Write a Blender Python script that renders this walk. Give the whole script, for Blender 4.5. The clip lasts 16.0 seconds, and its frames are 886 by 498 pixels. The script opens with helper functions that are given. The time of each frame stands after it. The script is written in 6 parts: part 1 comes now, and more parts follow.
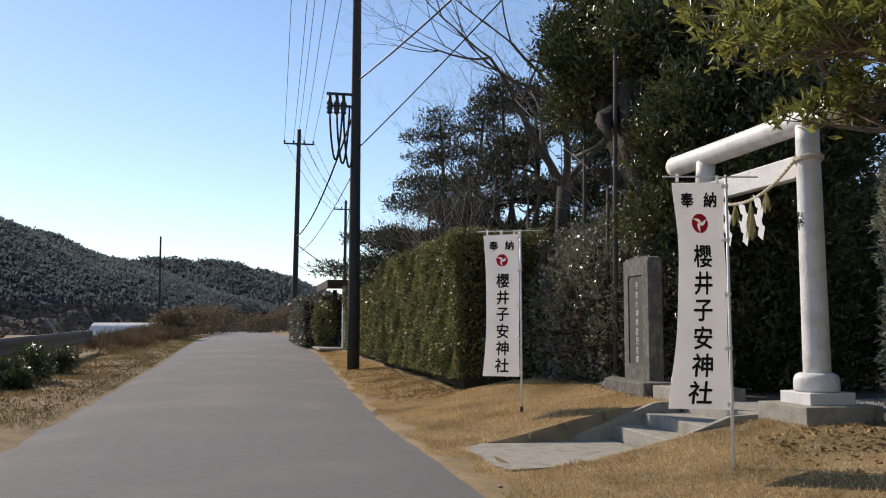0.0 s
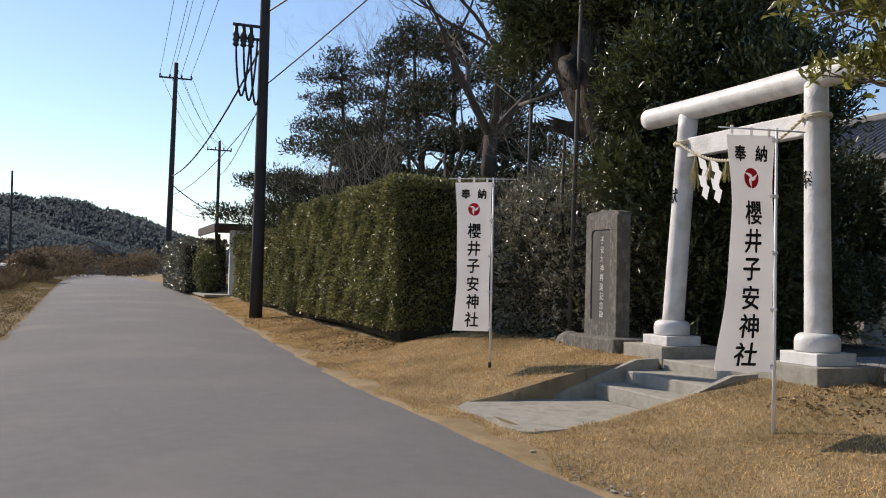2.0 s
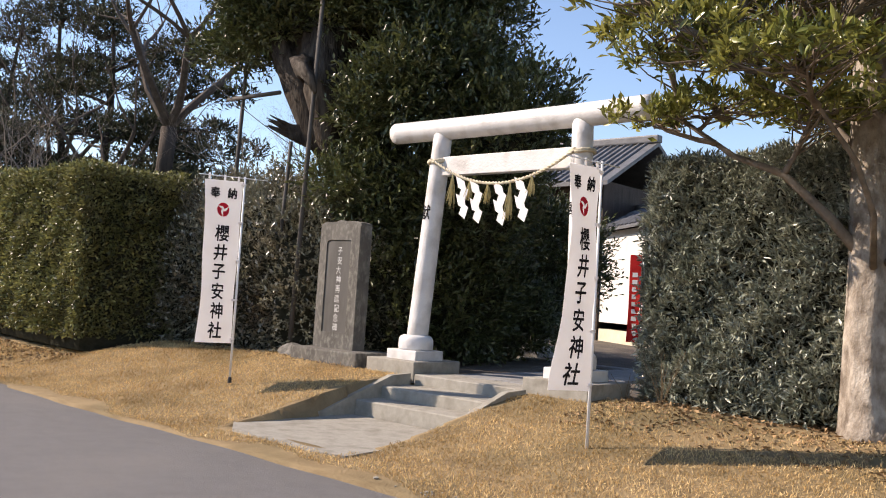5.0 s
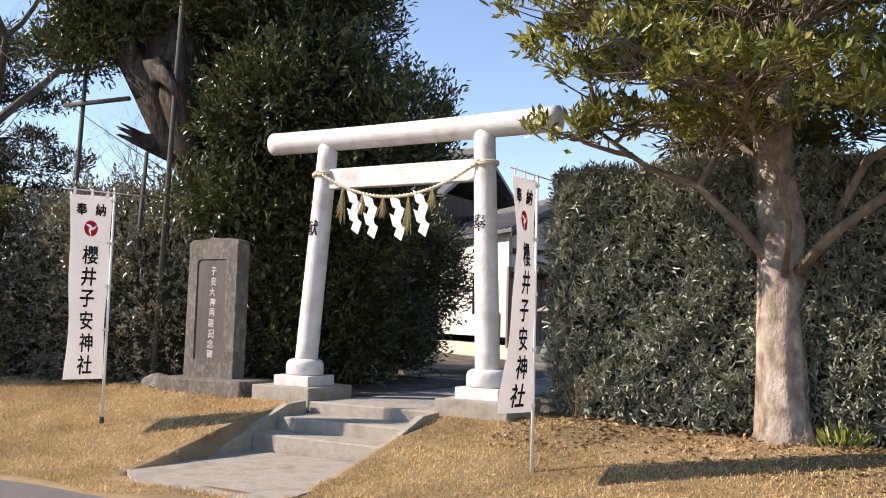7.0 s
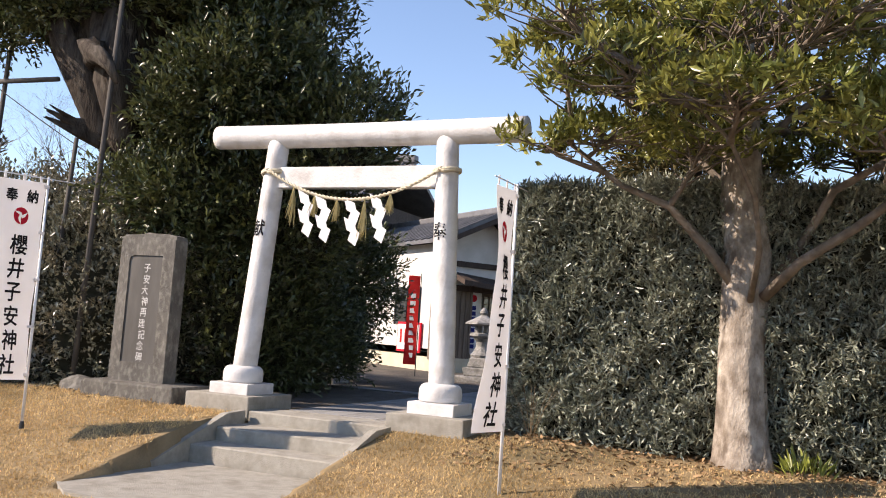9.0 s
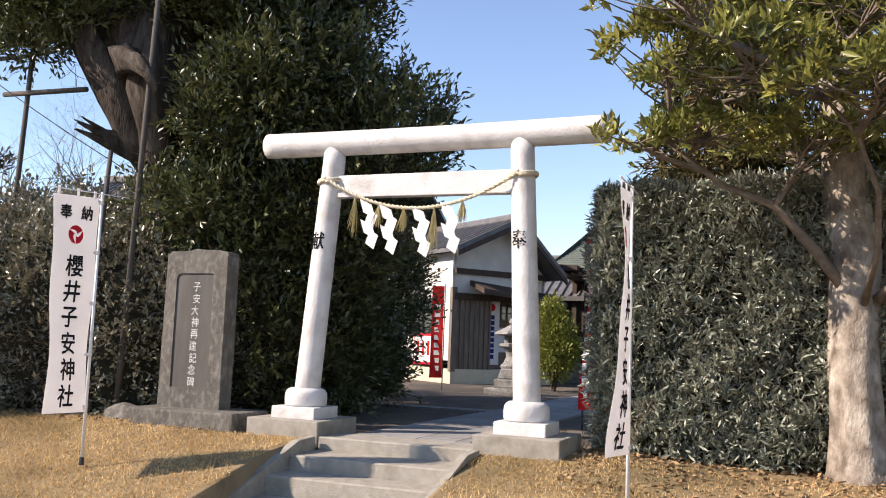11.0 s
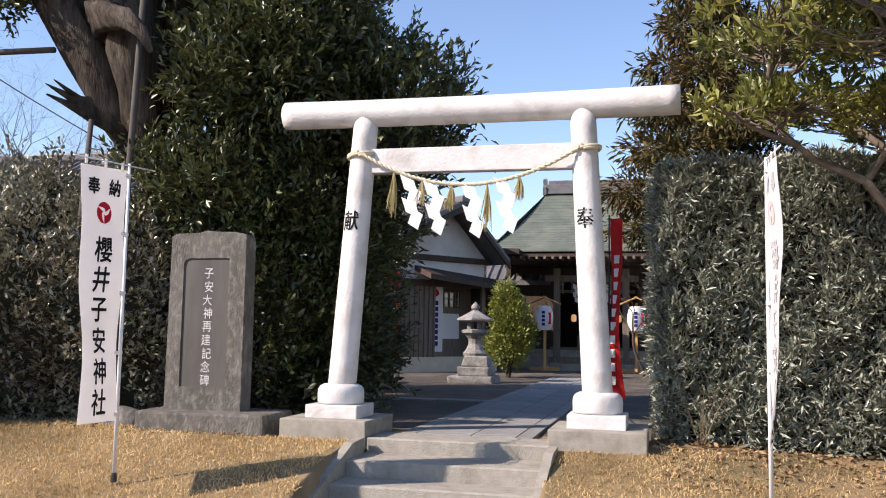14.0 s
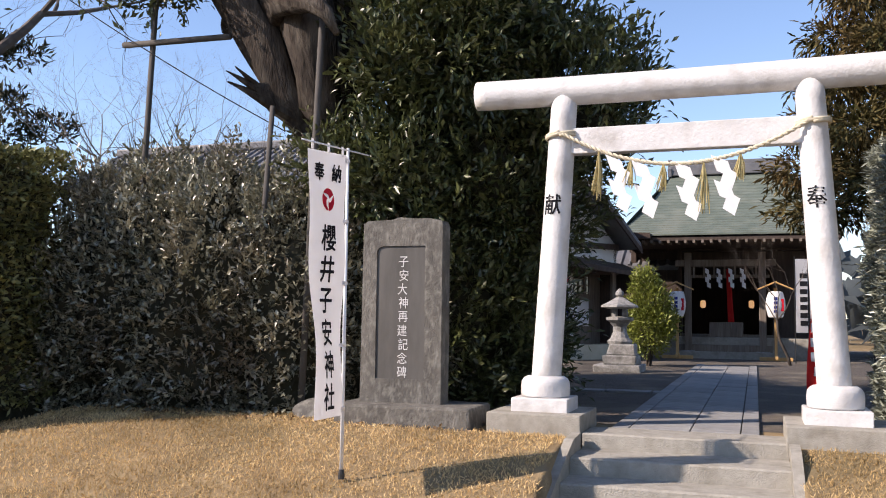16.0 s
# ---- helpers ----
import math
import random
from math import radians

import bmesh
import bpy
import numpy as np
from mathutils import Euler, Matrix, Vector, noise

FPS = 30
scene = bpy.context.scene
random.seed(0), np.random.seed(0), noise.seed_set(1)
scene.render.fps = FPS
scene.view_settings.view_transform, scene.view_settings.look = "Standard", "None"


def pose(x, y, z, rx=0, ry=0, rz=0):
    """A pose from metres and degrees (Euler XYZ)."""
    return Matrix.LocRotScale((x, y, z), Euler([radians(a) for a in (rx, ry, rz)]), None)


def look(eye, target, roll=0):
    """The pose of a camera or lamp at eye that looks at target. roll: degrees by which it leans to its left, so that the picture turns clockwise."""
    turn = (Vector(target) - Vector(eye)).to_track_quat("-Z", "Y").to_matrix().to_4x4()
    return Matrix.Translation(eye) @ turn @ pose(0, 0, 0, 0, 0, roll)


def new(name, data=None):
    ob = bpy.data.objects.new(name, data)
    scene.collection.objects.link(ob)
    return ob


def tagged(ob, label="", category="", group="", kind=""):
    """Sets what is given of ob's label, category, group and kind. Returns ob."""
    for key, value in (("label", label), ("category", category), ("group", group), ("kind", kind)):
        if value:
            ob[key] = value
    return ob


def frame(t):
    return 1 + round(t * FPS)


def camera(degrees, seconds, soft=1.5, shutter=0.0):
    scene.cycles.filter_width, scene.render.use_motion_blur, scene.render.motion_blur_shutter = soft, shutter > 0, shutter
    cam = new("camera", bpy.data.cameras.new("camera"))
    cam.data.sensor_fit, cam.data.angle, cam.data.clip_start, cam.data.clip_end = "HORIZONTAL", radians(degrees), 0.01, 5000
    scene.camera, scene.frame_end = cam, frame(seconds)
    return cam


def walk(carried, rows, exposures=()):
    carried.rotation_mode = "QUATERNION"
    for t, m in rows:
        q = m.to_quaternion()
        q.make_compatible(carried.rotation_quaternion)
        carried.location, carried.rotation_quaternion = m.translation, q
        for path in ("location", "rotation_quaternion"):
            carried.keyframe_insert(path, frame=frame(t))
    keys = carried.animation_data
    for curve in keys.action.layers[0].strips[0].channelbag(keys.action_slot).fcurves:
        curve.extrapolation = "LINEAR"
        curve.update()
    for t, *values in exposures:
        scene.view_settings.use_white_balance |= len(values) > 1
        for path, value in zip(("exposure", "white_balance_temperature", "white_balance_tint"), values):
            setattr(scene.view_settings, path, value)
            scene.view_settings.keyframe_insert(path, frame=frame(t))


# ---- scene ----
cam = camera(52.7, 16.0, soft=1.05)
# x runs along the road, y from the road towards the shrine; the gate stands at the origin
METRES, EYE, TILT, LEAN, TURN = 11.4, 1.5, 4.9, 0.0, 77.5
START = (10.69, -6.55)
ROWS = [
    (0.0, 0.0, 0.0, 0.0, -0.0, 0.0, -0.0),
    (0.5, -0.0306, 0.0189, -0.0034, -1.24, -1.84, -0.57),
    (1.0, -0.0608, 0.0397, -0.0044, -1.67, -2.58, -0.47),
    (1.5, -0.0923, 0.0632, -0.0075, -2.33, -3.18, -0.98),
    (2.0, -0.1398, 0.0805, -0.005, -8.97, -3.12, -2.05),
    (2.5, -0.1755, 0.1063, -0.0087, -8.66, -2.21, -1.69),
    (3.0, -0.215, 0.1206, -0.0128, -13.43, -0.77, -2.97),
    (3.5, -0.2431, 0.1336, -0.0101, -17.94, -0.56, -3.96),
    (4.0, -0.2636, 0.157, -0.0136, -20.22, -2.16, -4.63),
    (4.5, -0.2904, 0.1784, -0.0156, -27.95, -1.86, -6.11),
    (7.0, -0.3656, 0.3125, -0.0234, -47.92, 1.25, -5.24),
    (7.5, -0.3771, 0.3363, -0.0245, -50.8, 1.75, -6.69),
    (8.0, -0.377, 0.3474, -0.0252, -52.22, 1.93, -7.9),
    (10.5, -0.3818, 0.4605, -0.038, -56.06, 3.28, -6.61),
    (11.0, -0.3864, 0.4936, -0.0373, -55.55, 3.24, -6.23),
    (11.5, -0.385, 0.5266, -0.0423, -53.52, 3.05, -5.8),
    (12.0, -0.3904, 0.562, -0.0464, -54.48, 3.3, -5.78),
    (12.5, -0.3939, 0.5931, -0.0481, -57.06, 3.48, -5.72),
    (13.0, -0.3929, 0.6224, -0.0509, -57.47, 3.09, -5.55),
    (13.5, -0.4022, 0.6524, -0.0521, -60.15, 3.05, -5.6),
    (14.0, -0.4069, 0.6803, -0.0553, -63.55, 3.15, -5.42),
    (14.5, -0.4071, 0.7127, -0.0578, -61.95, 2.74, -5.7),
    (15.0, -0.4176, 0.7439, -0.0597, -62.34, 2.43, -5.91),
    (15.5, -0.4231, 0.7715, -0.0628, -61.62, 2.09, -5.68),
    (16.0, -0.4238, 0.7984, -0.0642, -58.18, 1.8, -4.89),
]
walk(cam, [(t, pose(START[0], START[1], EYE, TILT, LEAN, TURN) @ pose(METRES * x, METRES * y, METRES * z, 90 + pitch, roll, yaw)) for t, x, y, z, yaw, pitch, roll in ROWS],
     exposures=[(0.0, 0.02, 7000, 15), (1.5, 0.05, 6950, 15), (3.0, 0.32, 7250, 17), (4.5, 0.6, 7350, 19), (7.0, 0.75, 7300, 20), (10.5, 0.75, 7250, 20), (13.0, 0.7, 7000, 21), (16.0, 0.62, 6900, 21)])

# ---- light ----
SUN_EL = radians(34)
SUN_AZ = Vector((-0.84, -0.54, 0)).normalized()
SUN_DIR = Vector((SUN_AZ.x * math.cos(SUN_EL), SUN_AZ.y * math.cos(SUN_EL), math.sin(SUN_EL)))
world = bpy.data.worlds.new("sky")
scene.world = world
world.use_nodes = True
sky = world.node_tree.nodes.new("ShaderNodeTexSky")
sky.sky_type = 'NISHITA'
sky.sun_disc = False
sky.sun_elevation = SUN_EL
sky.sun_rotation = math.atan2(SUN_AZ.x, SUN_AZ.y)
sky.air_density, sky.dust_density, sky.ozone_density = 1.0, 0.1, 3.8
world.node_tree.nodes["Background"].inputs["Strength"].default_value = 0.15
world.node_tree.links.new(sky.outputs["Color"], world.node_tree.nodes["Background"].inputs["Color"])
sun = new("sun", bpy.data.lights.new("sun", 'SUN'))
sun.data.energy, sun.data.angle, sun.data.color = 5.0, radians(0.55), (1.0, 0.93, 0.82)
sun.matrix_world = look((0, 0, 30), Vector((0, 0, 30)) - SUN_DIR)


# ---- materials ----
def mat(name, c1, c2, scale=3.0, rough=0.8, bump=0.2, bscale=60.0, spec=0.35, metal=0.0, island=0.0, obj_rand=0.0,
        stain=None, stain_scale=0.8, stain_amt=0.4, stretch=(1, 1, 1), translucent=0.0, rough_var=0.1):
    m = bpy.data.materials.new(name)
    m.use_nodes = True
    nt = m.node_tree
    N, link = nt.nodes, nt.links.new
    b = N["Principled BSDF"]
    tc = N.new("ShaderNodeTexCoord")
    mp = N.new("ShaderNodeMapping")
    mp.inputs["Scale"].default_value = stretch
    link(tc.outputs["Object"], mp.inputs["Vector"])
    n1 = N.new("ShaderNodeTexNoise")
    n1.inputs["Scale"].default_value, n1.inputs["Detail"].default_value, n1.inputs["Roughness"].default_value = scale, 6.0, 0.65
    link(mp.outputs["Vector"], n1.inputs["Vector"])
    ramp = N.new("ShaderNodeValToRGB")
    ramp.color_ramp.elements[0].position, ramp.color_ramp.elements[1].position = 0.32, 0.68
    ramp.color_ramp.elements[0].color, ramp.color_ramp.elements[1].color = (*c1, 1), (*c2, 1)
    link(n1.outputs["Fac"], ramp.inputs["Fac"])
    col = ramp.outputs["Color"]
    if stain:
        n3 = N.new("ShaderNodeTexNoise")
        n3.inputs["Scale"].default_value, n3.inputs["Detail"].default_value = stain_scale, 8.0
        link(mp.outputs["Vector"], n3.inputs["Vector"])
        r3 = N.new("ShaderNodeValToRGB")
        r3.color_ramp.elements[0].position, r3.color_ramp.elements[1].position = 0.48, 0.7
        r3.color_ramp.elements[1].color = (stain_amt, stain_amt, stain_amt, 1)
        link(n3.outputs["Fac"], r3.inputs["Fac"])
        mx = N.new("ShaderNodeMix")
        mx.data_type = 'RGBA'
        mx.inputs["B"].default_value = (*stain, 1)
        link(r3.outputs["Color"], mx.inputs["Factor"])
        link(col, mx.inputs["A"])
        col = mx.outputs["Result"]
    if island or obj_rand:
        if island:
            src = N.new("ShaderNodeNewGeometry").outputs["Random Per Island"]
        else:
            src = N.new("ShaderNodeObjectInfo").outputs["Random"]
        amt = island or obj_rand
        mr = N.new("ShaderNodeMapRange")
        mr.inputs["To Min"].default_value, mr.inputs["To Max"].default_value = 1 - amt, 1 + amt
        link(src, mr.inputs["Value"])
        hs = N.new("ShaderNodeHueSaturation")
        link(mr.outputs["Result"], hs.inputs["Value"])
        link(col, hs.inputs["Color"])
        col = hs.outputs["Color"]
    link(col, b.inputs["Base Color"])
    b.inputs["Metallic"].default_value = metal
    b.inputs["Specular IOR Level"].default_value = spec
    n2 = N.new("ShaderNodeTexNoise")
    n2.inputs["Scale"].default_value, n2.inputs["Detail"].default_value = bscale, 4.0
    link(mp.outputs["Vector"], n2.inputs["Vector"])
    mr2 = N.new("ShaderNodeMapRange")
    mr2.inputs["To Min"].default_value, mr2.inputs["To Max"].default_value = max(0.02, rough - rough_var), min(1, rough + rough_var)
    link(n2.outputs["Fac"], mr2.inputs["Value"])
    link(mr2.outputs["Result"], b.inputs["Roughness"])
    if bump:
        bp = N.new("ShaderNodeBump")
        bp.inputs["Strength"].default_value, bp.inputs["Distance"].default_value = bump, 0.02
        link(n2.outputs["Fac"], bp.inputs["Height"])
        link(bp.outputs["Normal"], b.inputs["Normal"])
    if translucent:
        tr = N.new("ShaderNodeBsdfTranslucent")
        link(col, tr.inputs["Color"])
        ms = N.new("ShaderNodeMixShader")
        ms.inputs["Fac"].default_value = translucent
        link(b.outputs["BSDF"], ms.inputs[1])
        link(tr.outputs["BSDF"], ms.inputs[2])
        link(ms.outputs["Shader"], N["Material Output"].inputs["Surface"])
    return m


ASPHALT = mat("asphalt", (0.158, 0.151, 0.146), (0.178, 0.17, 0.164), 6.0, 0.9, 0.7, 160, 0.3, stain=(0.235, 0.215, 0.195), stain_scale=0.35, stain_amt=0.5)
EARTH = mat("dry_ground", (0.19, 0.135, 0.075), (0.31, 0.23, 0.13), 2.2, 0.95, 0.7, 35, 0.1, stain=(0.13, 0.11, 0.06), stain_scale=0.5, stain_amt=0.6)
STRAW = mat("dry_grass", (0.57, 0.39, 0.18), (0.78, 0.58, 0.31), 1.4, 0.85, 0.0, 40, 0.15, island=0.3, translucent=0.2, stain=(0.3, 0.2, 0.085), stain_scale=0.9, stain_amt=0.85)
CONCRETE = mat("concrete", (0.28, 0.262, 0.225), (0.35, 0.33, 0.285), 14.0, 0.9, 0.5, 70, 0.25, stain=(0.17, 0.155, 0.125), stain_scale=5.0, stain_amt=0.55)
WHITEPAINT = mat("white_paint", (0.57, 0.56, 0.55), (0.68, 0.67, 0.66), 3.0, 0.5, 0.3, 30, 0.4, stain=(0.33, 0.3, 0.265), stain_scale=3.2, stain_amt=0.55)
STONE = mat("weathered_stone", (0.075, 0.07, 0.062), (0.15, 0.14, 0.122), 4.0, 0.8, 0.6, 60, 0.3, stain=(0.3, 0.29, 0.255), stain_scale=16, stain_amt=0.4, stretch=(1, 1, 0.6))
SLATE = mat("smooth_stone_panel", (0.06, 0.056, 0.05), (0.105, 0.098, 0.088), 3.0, 0.55, 0.1, 40, 0.4, stain=(0.08, 0.075, 0.07), stain_scale=3, stain_amt=0.6, stretch=(1, 1, 0.25))
GRANITE = mat("granite", (0.2, 0.195, 0.185), (0.38, 0.37, 0.355), 18.0, 0.8, 0.4, 80, 0.3, stain=(0.12, 0.12, 0.11), stain_scale=5, stain_amt=0.7)
PAVING = mat("stone_paving", (0.19, 0.186, 0.18), (0.29, 0.285, 0.272), 5.0, 0.8, 0.3, 60, 0.3, obj_rand=0.12, stain=(0.2, 0.2, 0.2), stain_scale=2, stain_amt=0.5)
CLOTH = mat("white_cloth", (0.8, 0.79, 0.79), (0.86, 0.85, 0.85), 2.0, 0.85, 0.1, 200, 0.1, translucent=0.5)
INK = mat("black_ink", (0.012, 0.012, 0.014), (0.02, 0.02, 0.022), 6.0, 0.8, 0, 60, 0.1)
INKFAINT = mat("ink_showing_through", (0.42, 0.42, 0.43), (0.5, 0.5, 0.51), 6.0, 0.8, 0, 60, 0.1)
REDFAINT = mat("red_showing_through", (0.72, 0.4, 0.4), (0.76, 0.45, 0.45), 6.0, 0.8, 0, 60, 0.1)
RED = mat("red_ink", (0.62, 0.02, 0.04), (0.7, 0.03, 0.05), 6.0, 0.8, 0, 60, 0.1, translucent=0.2)
REDCLOTH = mat("red_cloth", (0.5, 0.02, 0.02), (0.6, 0.035, 0.03), 4.0, 0.85, 0.1, 150, 0.1, translucent=0.25)
POLEWHITE = mat("white_plastic", (0.7, 0.7, 0.7), (0.78, 0.78, 0.78), 4.0, 0.35, 0.0, 60, 0.5)
ROPE = mat("straw_rope", (0.55, 0.48, 0.35), (0.72, 0.65, 0.5), 20.0, 0.9, 0.5, 120, 0.1)
STRAWTUFT = mat("straw_tassel", (0.45, 0.37, 0.17), (0.62, 0.53, 0.28), 9.0, 0.85, 0.2, 80, 0.1, translucent=0.2)
PAPER = mat("white_paper", (0.82, 0.82, 0.82), (0.87, 0.87, 0.87), 3.0, 0.8, 0, 60, 0.1, translucent=0.25)
POLECON = mat("dark_pole", (0.03, 0.028, 0.028), (0.052, 0.048, 0.047), 5.0, 0.8, 0.2, 60, 0.25, stretch=(1, 1, 0.2))
METALDARK = mat("dark_metal", (0.03, 0.03, 0.032), (0.05, 0.05, 0.05), 8.0, 0.5, 0.1, 60, 0.4, metal=0.5)
CABLE = mat("black_cable", (0.012, 0.012, 0.012), (0.02, 0.02, 0.02), 8.0, 0.6, 0, 60, 0.3)
BARK_PALE = mat("pale_bark", (0.16, 0.125, 0.095), (0.46, 0.41, 0.35), 5.0, 0.9, 0.8, 34, 0.2, stain=(0.11, 0.085, 0.065), stain_scale=7.0, stain_amt=0.9, stretch=(1, 1, 0.6))
BARK_LIMB = mat("limb_bark", (0.11, 0.088, 0.07), (0.26, 0.215, 0.175), 4.0, 0.9, 0.5, 30, 0.2, stain=(0.09, 0.075, 0.06), stain_scale=5.0, stain_amt=0.7)
BARK_OLD = mat("old_bark", (0.022, 0.018, 0.015), (0.085, 0.068, 0.055), 9.0, 0.95, 1.0, 30, 0.15, stain=(0.17, 0.15, 0.125), stain_scale=3.5, stain_amt=0.5, stretch=(1.6, 1.6, 0.3))
BARK_DARK = mat("dark_bark", (0.04, 0.033, 0.028), (0.1, 0.082, 0.068), 5.0, 0.95, 0.7, 30, 0.15, stretch=(1, 1, 0.3))
PROPWOOD = mat("weathered_prop", (0.06, 0.055, 0.05), (0.11, 0.1, 0.09), 6.0, 0.85, 0.2, 60, 0.2, stretch=(1, 1, 0.2))
TWIG = mat("grey_twig", (0.075, 0.06, 0.05), (0.14, 0.115, 0.095), 6.0, 0.9, 0.2, 60, 0.2)
TWIGPALE = mat("pale_twig", (0.2, 0.165, 0.135), (0.32, 0.275, 0.235), 6.0, 0.9, 0.2, 60, 0.2)
# twig colour for foliage cores, darkened to stand in for shade between leaves
TWIG_SHADE = mat("shaded_twig_core", (0.026, 0.026, 0.017), (0.055, 0.05, 0.034), 6.0, 1.0, 0.5, 30, 0.05)
LEAF_HEDGE = mat("clipped_hedge_leaf", (0.09, 0.1, 0.032), (0.25, 0.245, 0.095), 1.1, 0.42, 0, 60, 0.5, island=0.65, translucent=0.22, stain=(0.13, 0.1, 0.04), stain_scale=1.8, stain_amt=0.5)
LEAF_BUSH = mat("glossy_dark_leaf", (0.125, 0.13, 0.085), (0.29, 0.275, 0.2), 1.3, 0.26, 0, 60, 0.8, island=0.5, translucent=0.12, stain=(0.13, 0.09, 0.06), stain_scale=1.1, stain_amt=0.7)
LEAF_BIG = mat("evergreen_leaf", (0.042, 0.058, 0.018), (0.115, 0.125, 0.046), 0.8, 0.38, 0, 60, 0.65, island=0.5, translucent=0.18)
LEAF_RIGHT = mat("grey_green_leaf", (0.16, 0.18, 0.135), (0.35, 0.365, 0.29), 1.0, 0.28, 0, 60, 0.75, island=0.5, translucent=0.15)
LEAF_YAMA = mat("yellow_green_leaf", (0.11, 0.14, 0.035), (0.33, 0.31, 0.08), 1.2, 0.3, 0, 60, 0.65, island=0.55, translucent=0.35)
LEAF_CAMELLIA = mat("bright_leaf", (0.14, 0.17, 0.03), (0.26, 0.28, 0.06), 2.0, 0.4, 0, 60, 0.4, island=0.4, translucent=0.25)
NEEDLE = mat("pine_needle", (0.035, 0.045, 0.025), (0.085, 0.085, 0.048), 0.8, 0.6, 0, 60, 0.3, island=0.5, translucent=0.1)
CEDAR = mat("cedar_foliage", (0.05, 0.06, 0.02), (0.14, 0.09, 0.035), 0.9, 0.7, 0, 60, 0.2, island=0.5, translucent=0.15)
RUSSET = mat("dry_stalks", (0.16, 0.115, 0.07), (0.3, 0.22, 0.14), 1.2, 0.9, 0, 60, 0.1, island=0.4, translucent=0.15)
VERGE = mat("olive_verge_grass", (0.2, 0.15, 0.06), (0.36, 0.27, 0.11), 1.1, 0.85, 0, 40, 0.15, island=0.35, translucent=0.15)
LITTER = mat("fallen_leaf", (0.17, 0.1, 0.05), (0.33, 0.22, 0.12), 4.0, 0.8, 0, 60, 0.2, island=0.4)


# ---- mesh tools ----
def part(name, bm, material, parent=None, label="", smooth=False):
    me = bpy.data.meshes.new(name)
    bm.normal_update()
    bm.to_mesh(me)
    bm.free()
    me.materials.append(material)
    if smooth:
        me.polygons.foreach_set("use_smooth", [True] * len(me.polygons))
    ob = new(name, me)
    ob.parent = parent
    if label:
        ob["label"] = label
    return ob


def thing(name, m, label, category, group="", kind=""):
    ob = new(name)
    ob.empty_display_size = 0.2
    ob.matrix_world = m if isinstance(m, Matrix) else pose(*m)
    return tagged(ob, label, category, group, kind)


def single(name, bm, material, label, category, group="", kind="", smooth=False, at=None):
    ob = part(name, bm, material, None, label, smooth)
    if at is not None:
        ob.matrix_world = at if isinstance(at, Matrix) else pose(*at)
    return tagged(ob, label, category, group, kind)


def box(bm, c, s, bevel=0.0, m=None):
    r = bmesh.ops.create_cube(bm, size=1.0)
    vs = r["verts"]
    for v in vs:
        v.co = Vector((v.co.x * s[0] + c[0], v.co.y * s[1] + c[1], v.co.z * s[2] + c[2]))
    if bevel:
        es = list({e for v in vs for e in v.link_edges})
        q = bmesh.ops.bevel(bm, geom=es, offset=bevel, segments=2, affect='EDGES', profile=0.6)
        vs = list({v for f in q["faces"] for v in f.verts} | {v for v in vs if v.is_valid})
    if m is not None:
        for v in vs:
            v.co = m @ v.co
    return vs


def tube(bm, pts, radii, sides=10, wob=0.0, cap=True):
    """A tapered tube along points."""
    pts = [Vector(p) for p in pts]
    rings, ref = [], Vector((0.31, 0.87, 0.38))
    for i, p in enumerate(pts):
        d = (pts[min(i + 1, len(pts) - 1)] - pts[max(i - 1, 0)]).normalized()
        a = d.cross(ref)
        if a.length < 0.1:
            a = d.cross(Vector((1, 0, 0)))
        a.normalize()
        b = d.cross(a)
        ring = []
        for k in range(sides):
            an = 2 * math.pi * k / sides
            r = radii[i]
            if wob:
                r *= 1 + wob * (noise.noise(Vector((math.cos(an) * 1.3, math.sin(an) * 1.3, p.z * 1.1 + p.x)) * 1.7) + 0.5 * noise.noise(Vector((math.cos(an) * 3, math.sin(an) * 3, p.z * 2.3))))
            ring.append(bm.verts.new(p + (a * math.cos(an) + b * math.sin(an)) * r))
        rings.append(ring)
    for r0, r1 in zip(rings, rings[1:]):
        for k in range(sides):
            bm.faces.new((r0[k], r0[(k + 1) % sides], r1[(k + 1) % sides], r1[k]))
    if cap:
        bm.faces.new(rings[0][::-1])
        bm.faces.new(rings[-1])
    return bm


def lathe(bm, profile, sides=24, c=(0, 0, 0), square=0.0):
    """A body of revolution from (radius, height) pairs."""
    rings = []
    for r, h in profile:
        rings.append([bm.verts.new((c[0] + r * math.cos(2 * math.pi * (k + 0.5) / sides), c[1] + r * math.sin(2 * math.pi * (k + 0.5) / sides), c[2] + h)) for k in range(sides)])
    for r0, r1 in zip(rings, rings[1:]):
        for k in range(sides):
            bm.faces.new((r0[k], r0[(k + 1) % sides], r1[(k + 1) % sides], r1[k]))
    bm.faces.new(rings[0][::-1])
    bm.faces.new(rings[-1])
    return bm


def prism(bm, outline, y0, y1, axis="y"):
    """A flat outline of (a, b) pairs made thick along an axis."""
    def co(a, b, d):
        return (a, d, b) if axis == "y" else ((d, a, b) if axis == "x" else (a, b, d))
    f = [bm.verts.new(co(a, b, y0)) for a, b in outline]
    g = [bm.verts.new(co(a, b, y1)) for a, b in outline]
    n = len(outline)
    bm.faces.new(f)
    bm.faces.new(g[::-1])
    for i in range(n):
        bm.faces.new((f[i], g[i], g[(i + 1) % n], f[(i + 1) % n]))
    bmesh.ops.recalc_face_normals(bm, faces=bm.faces[:])
    return bm


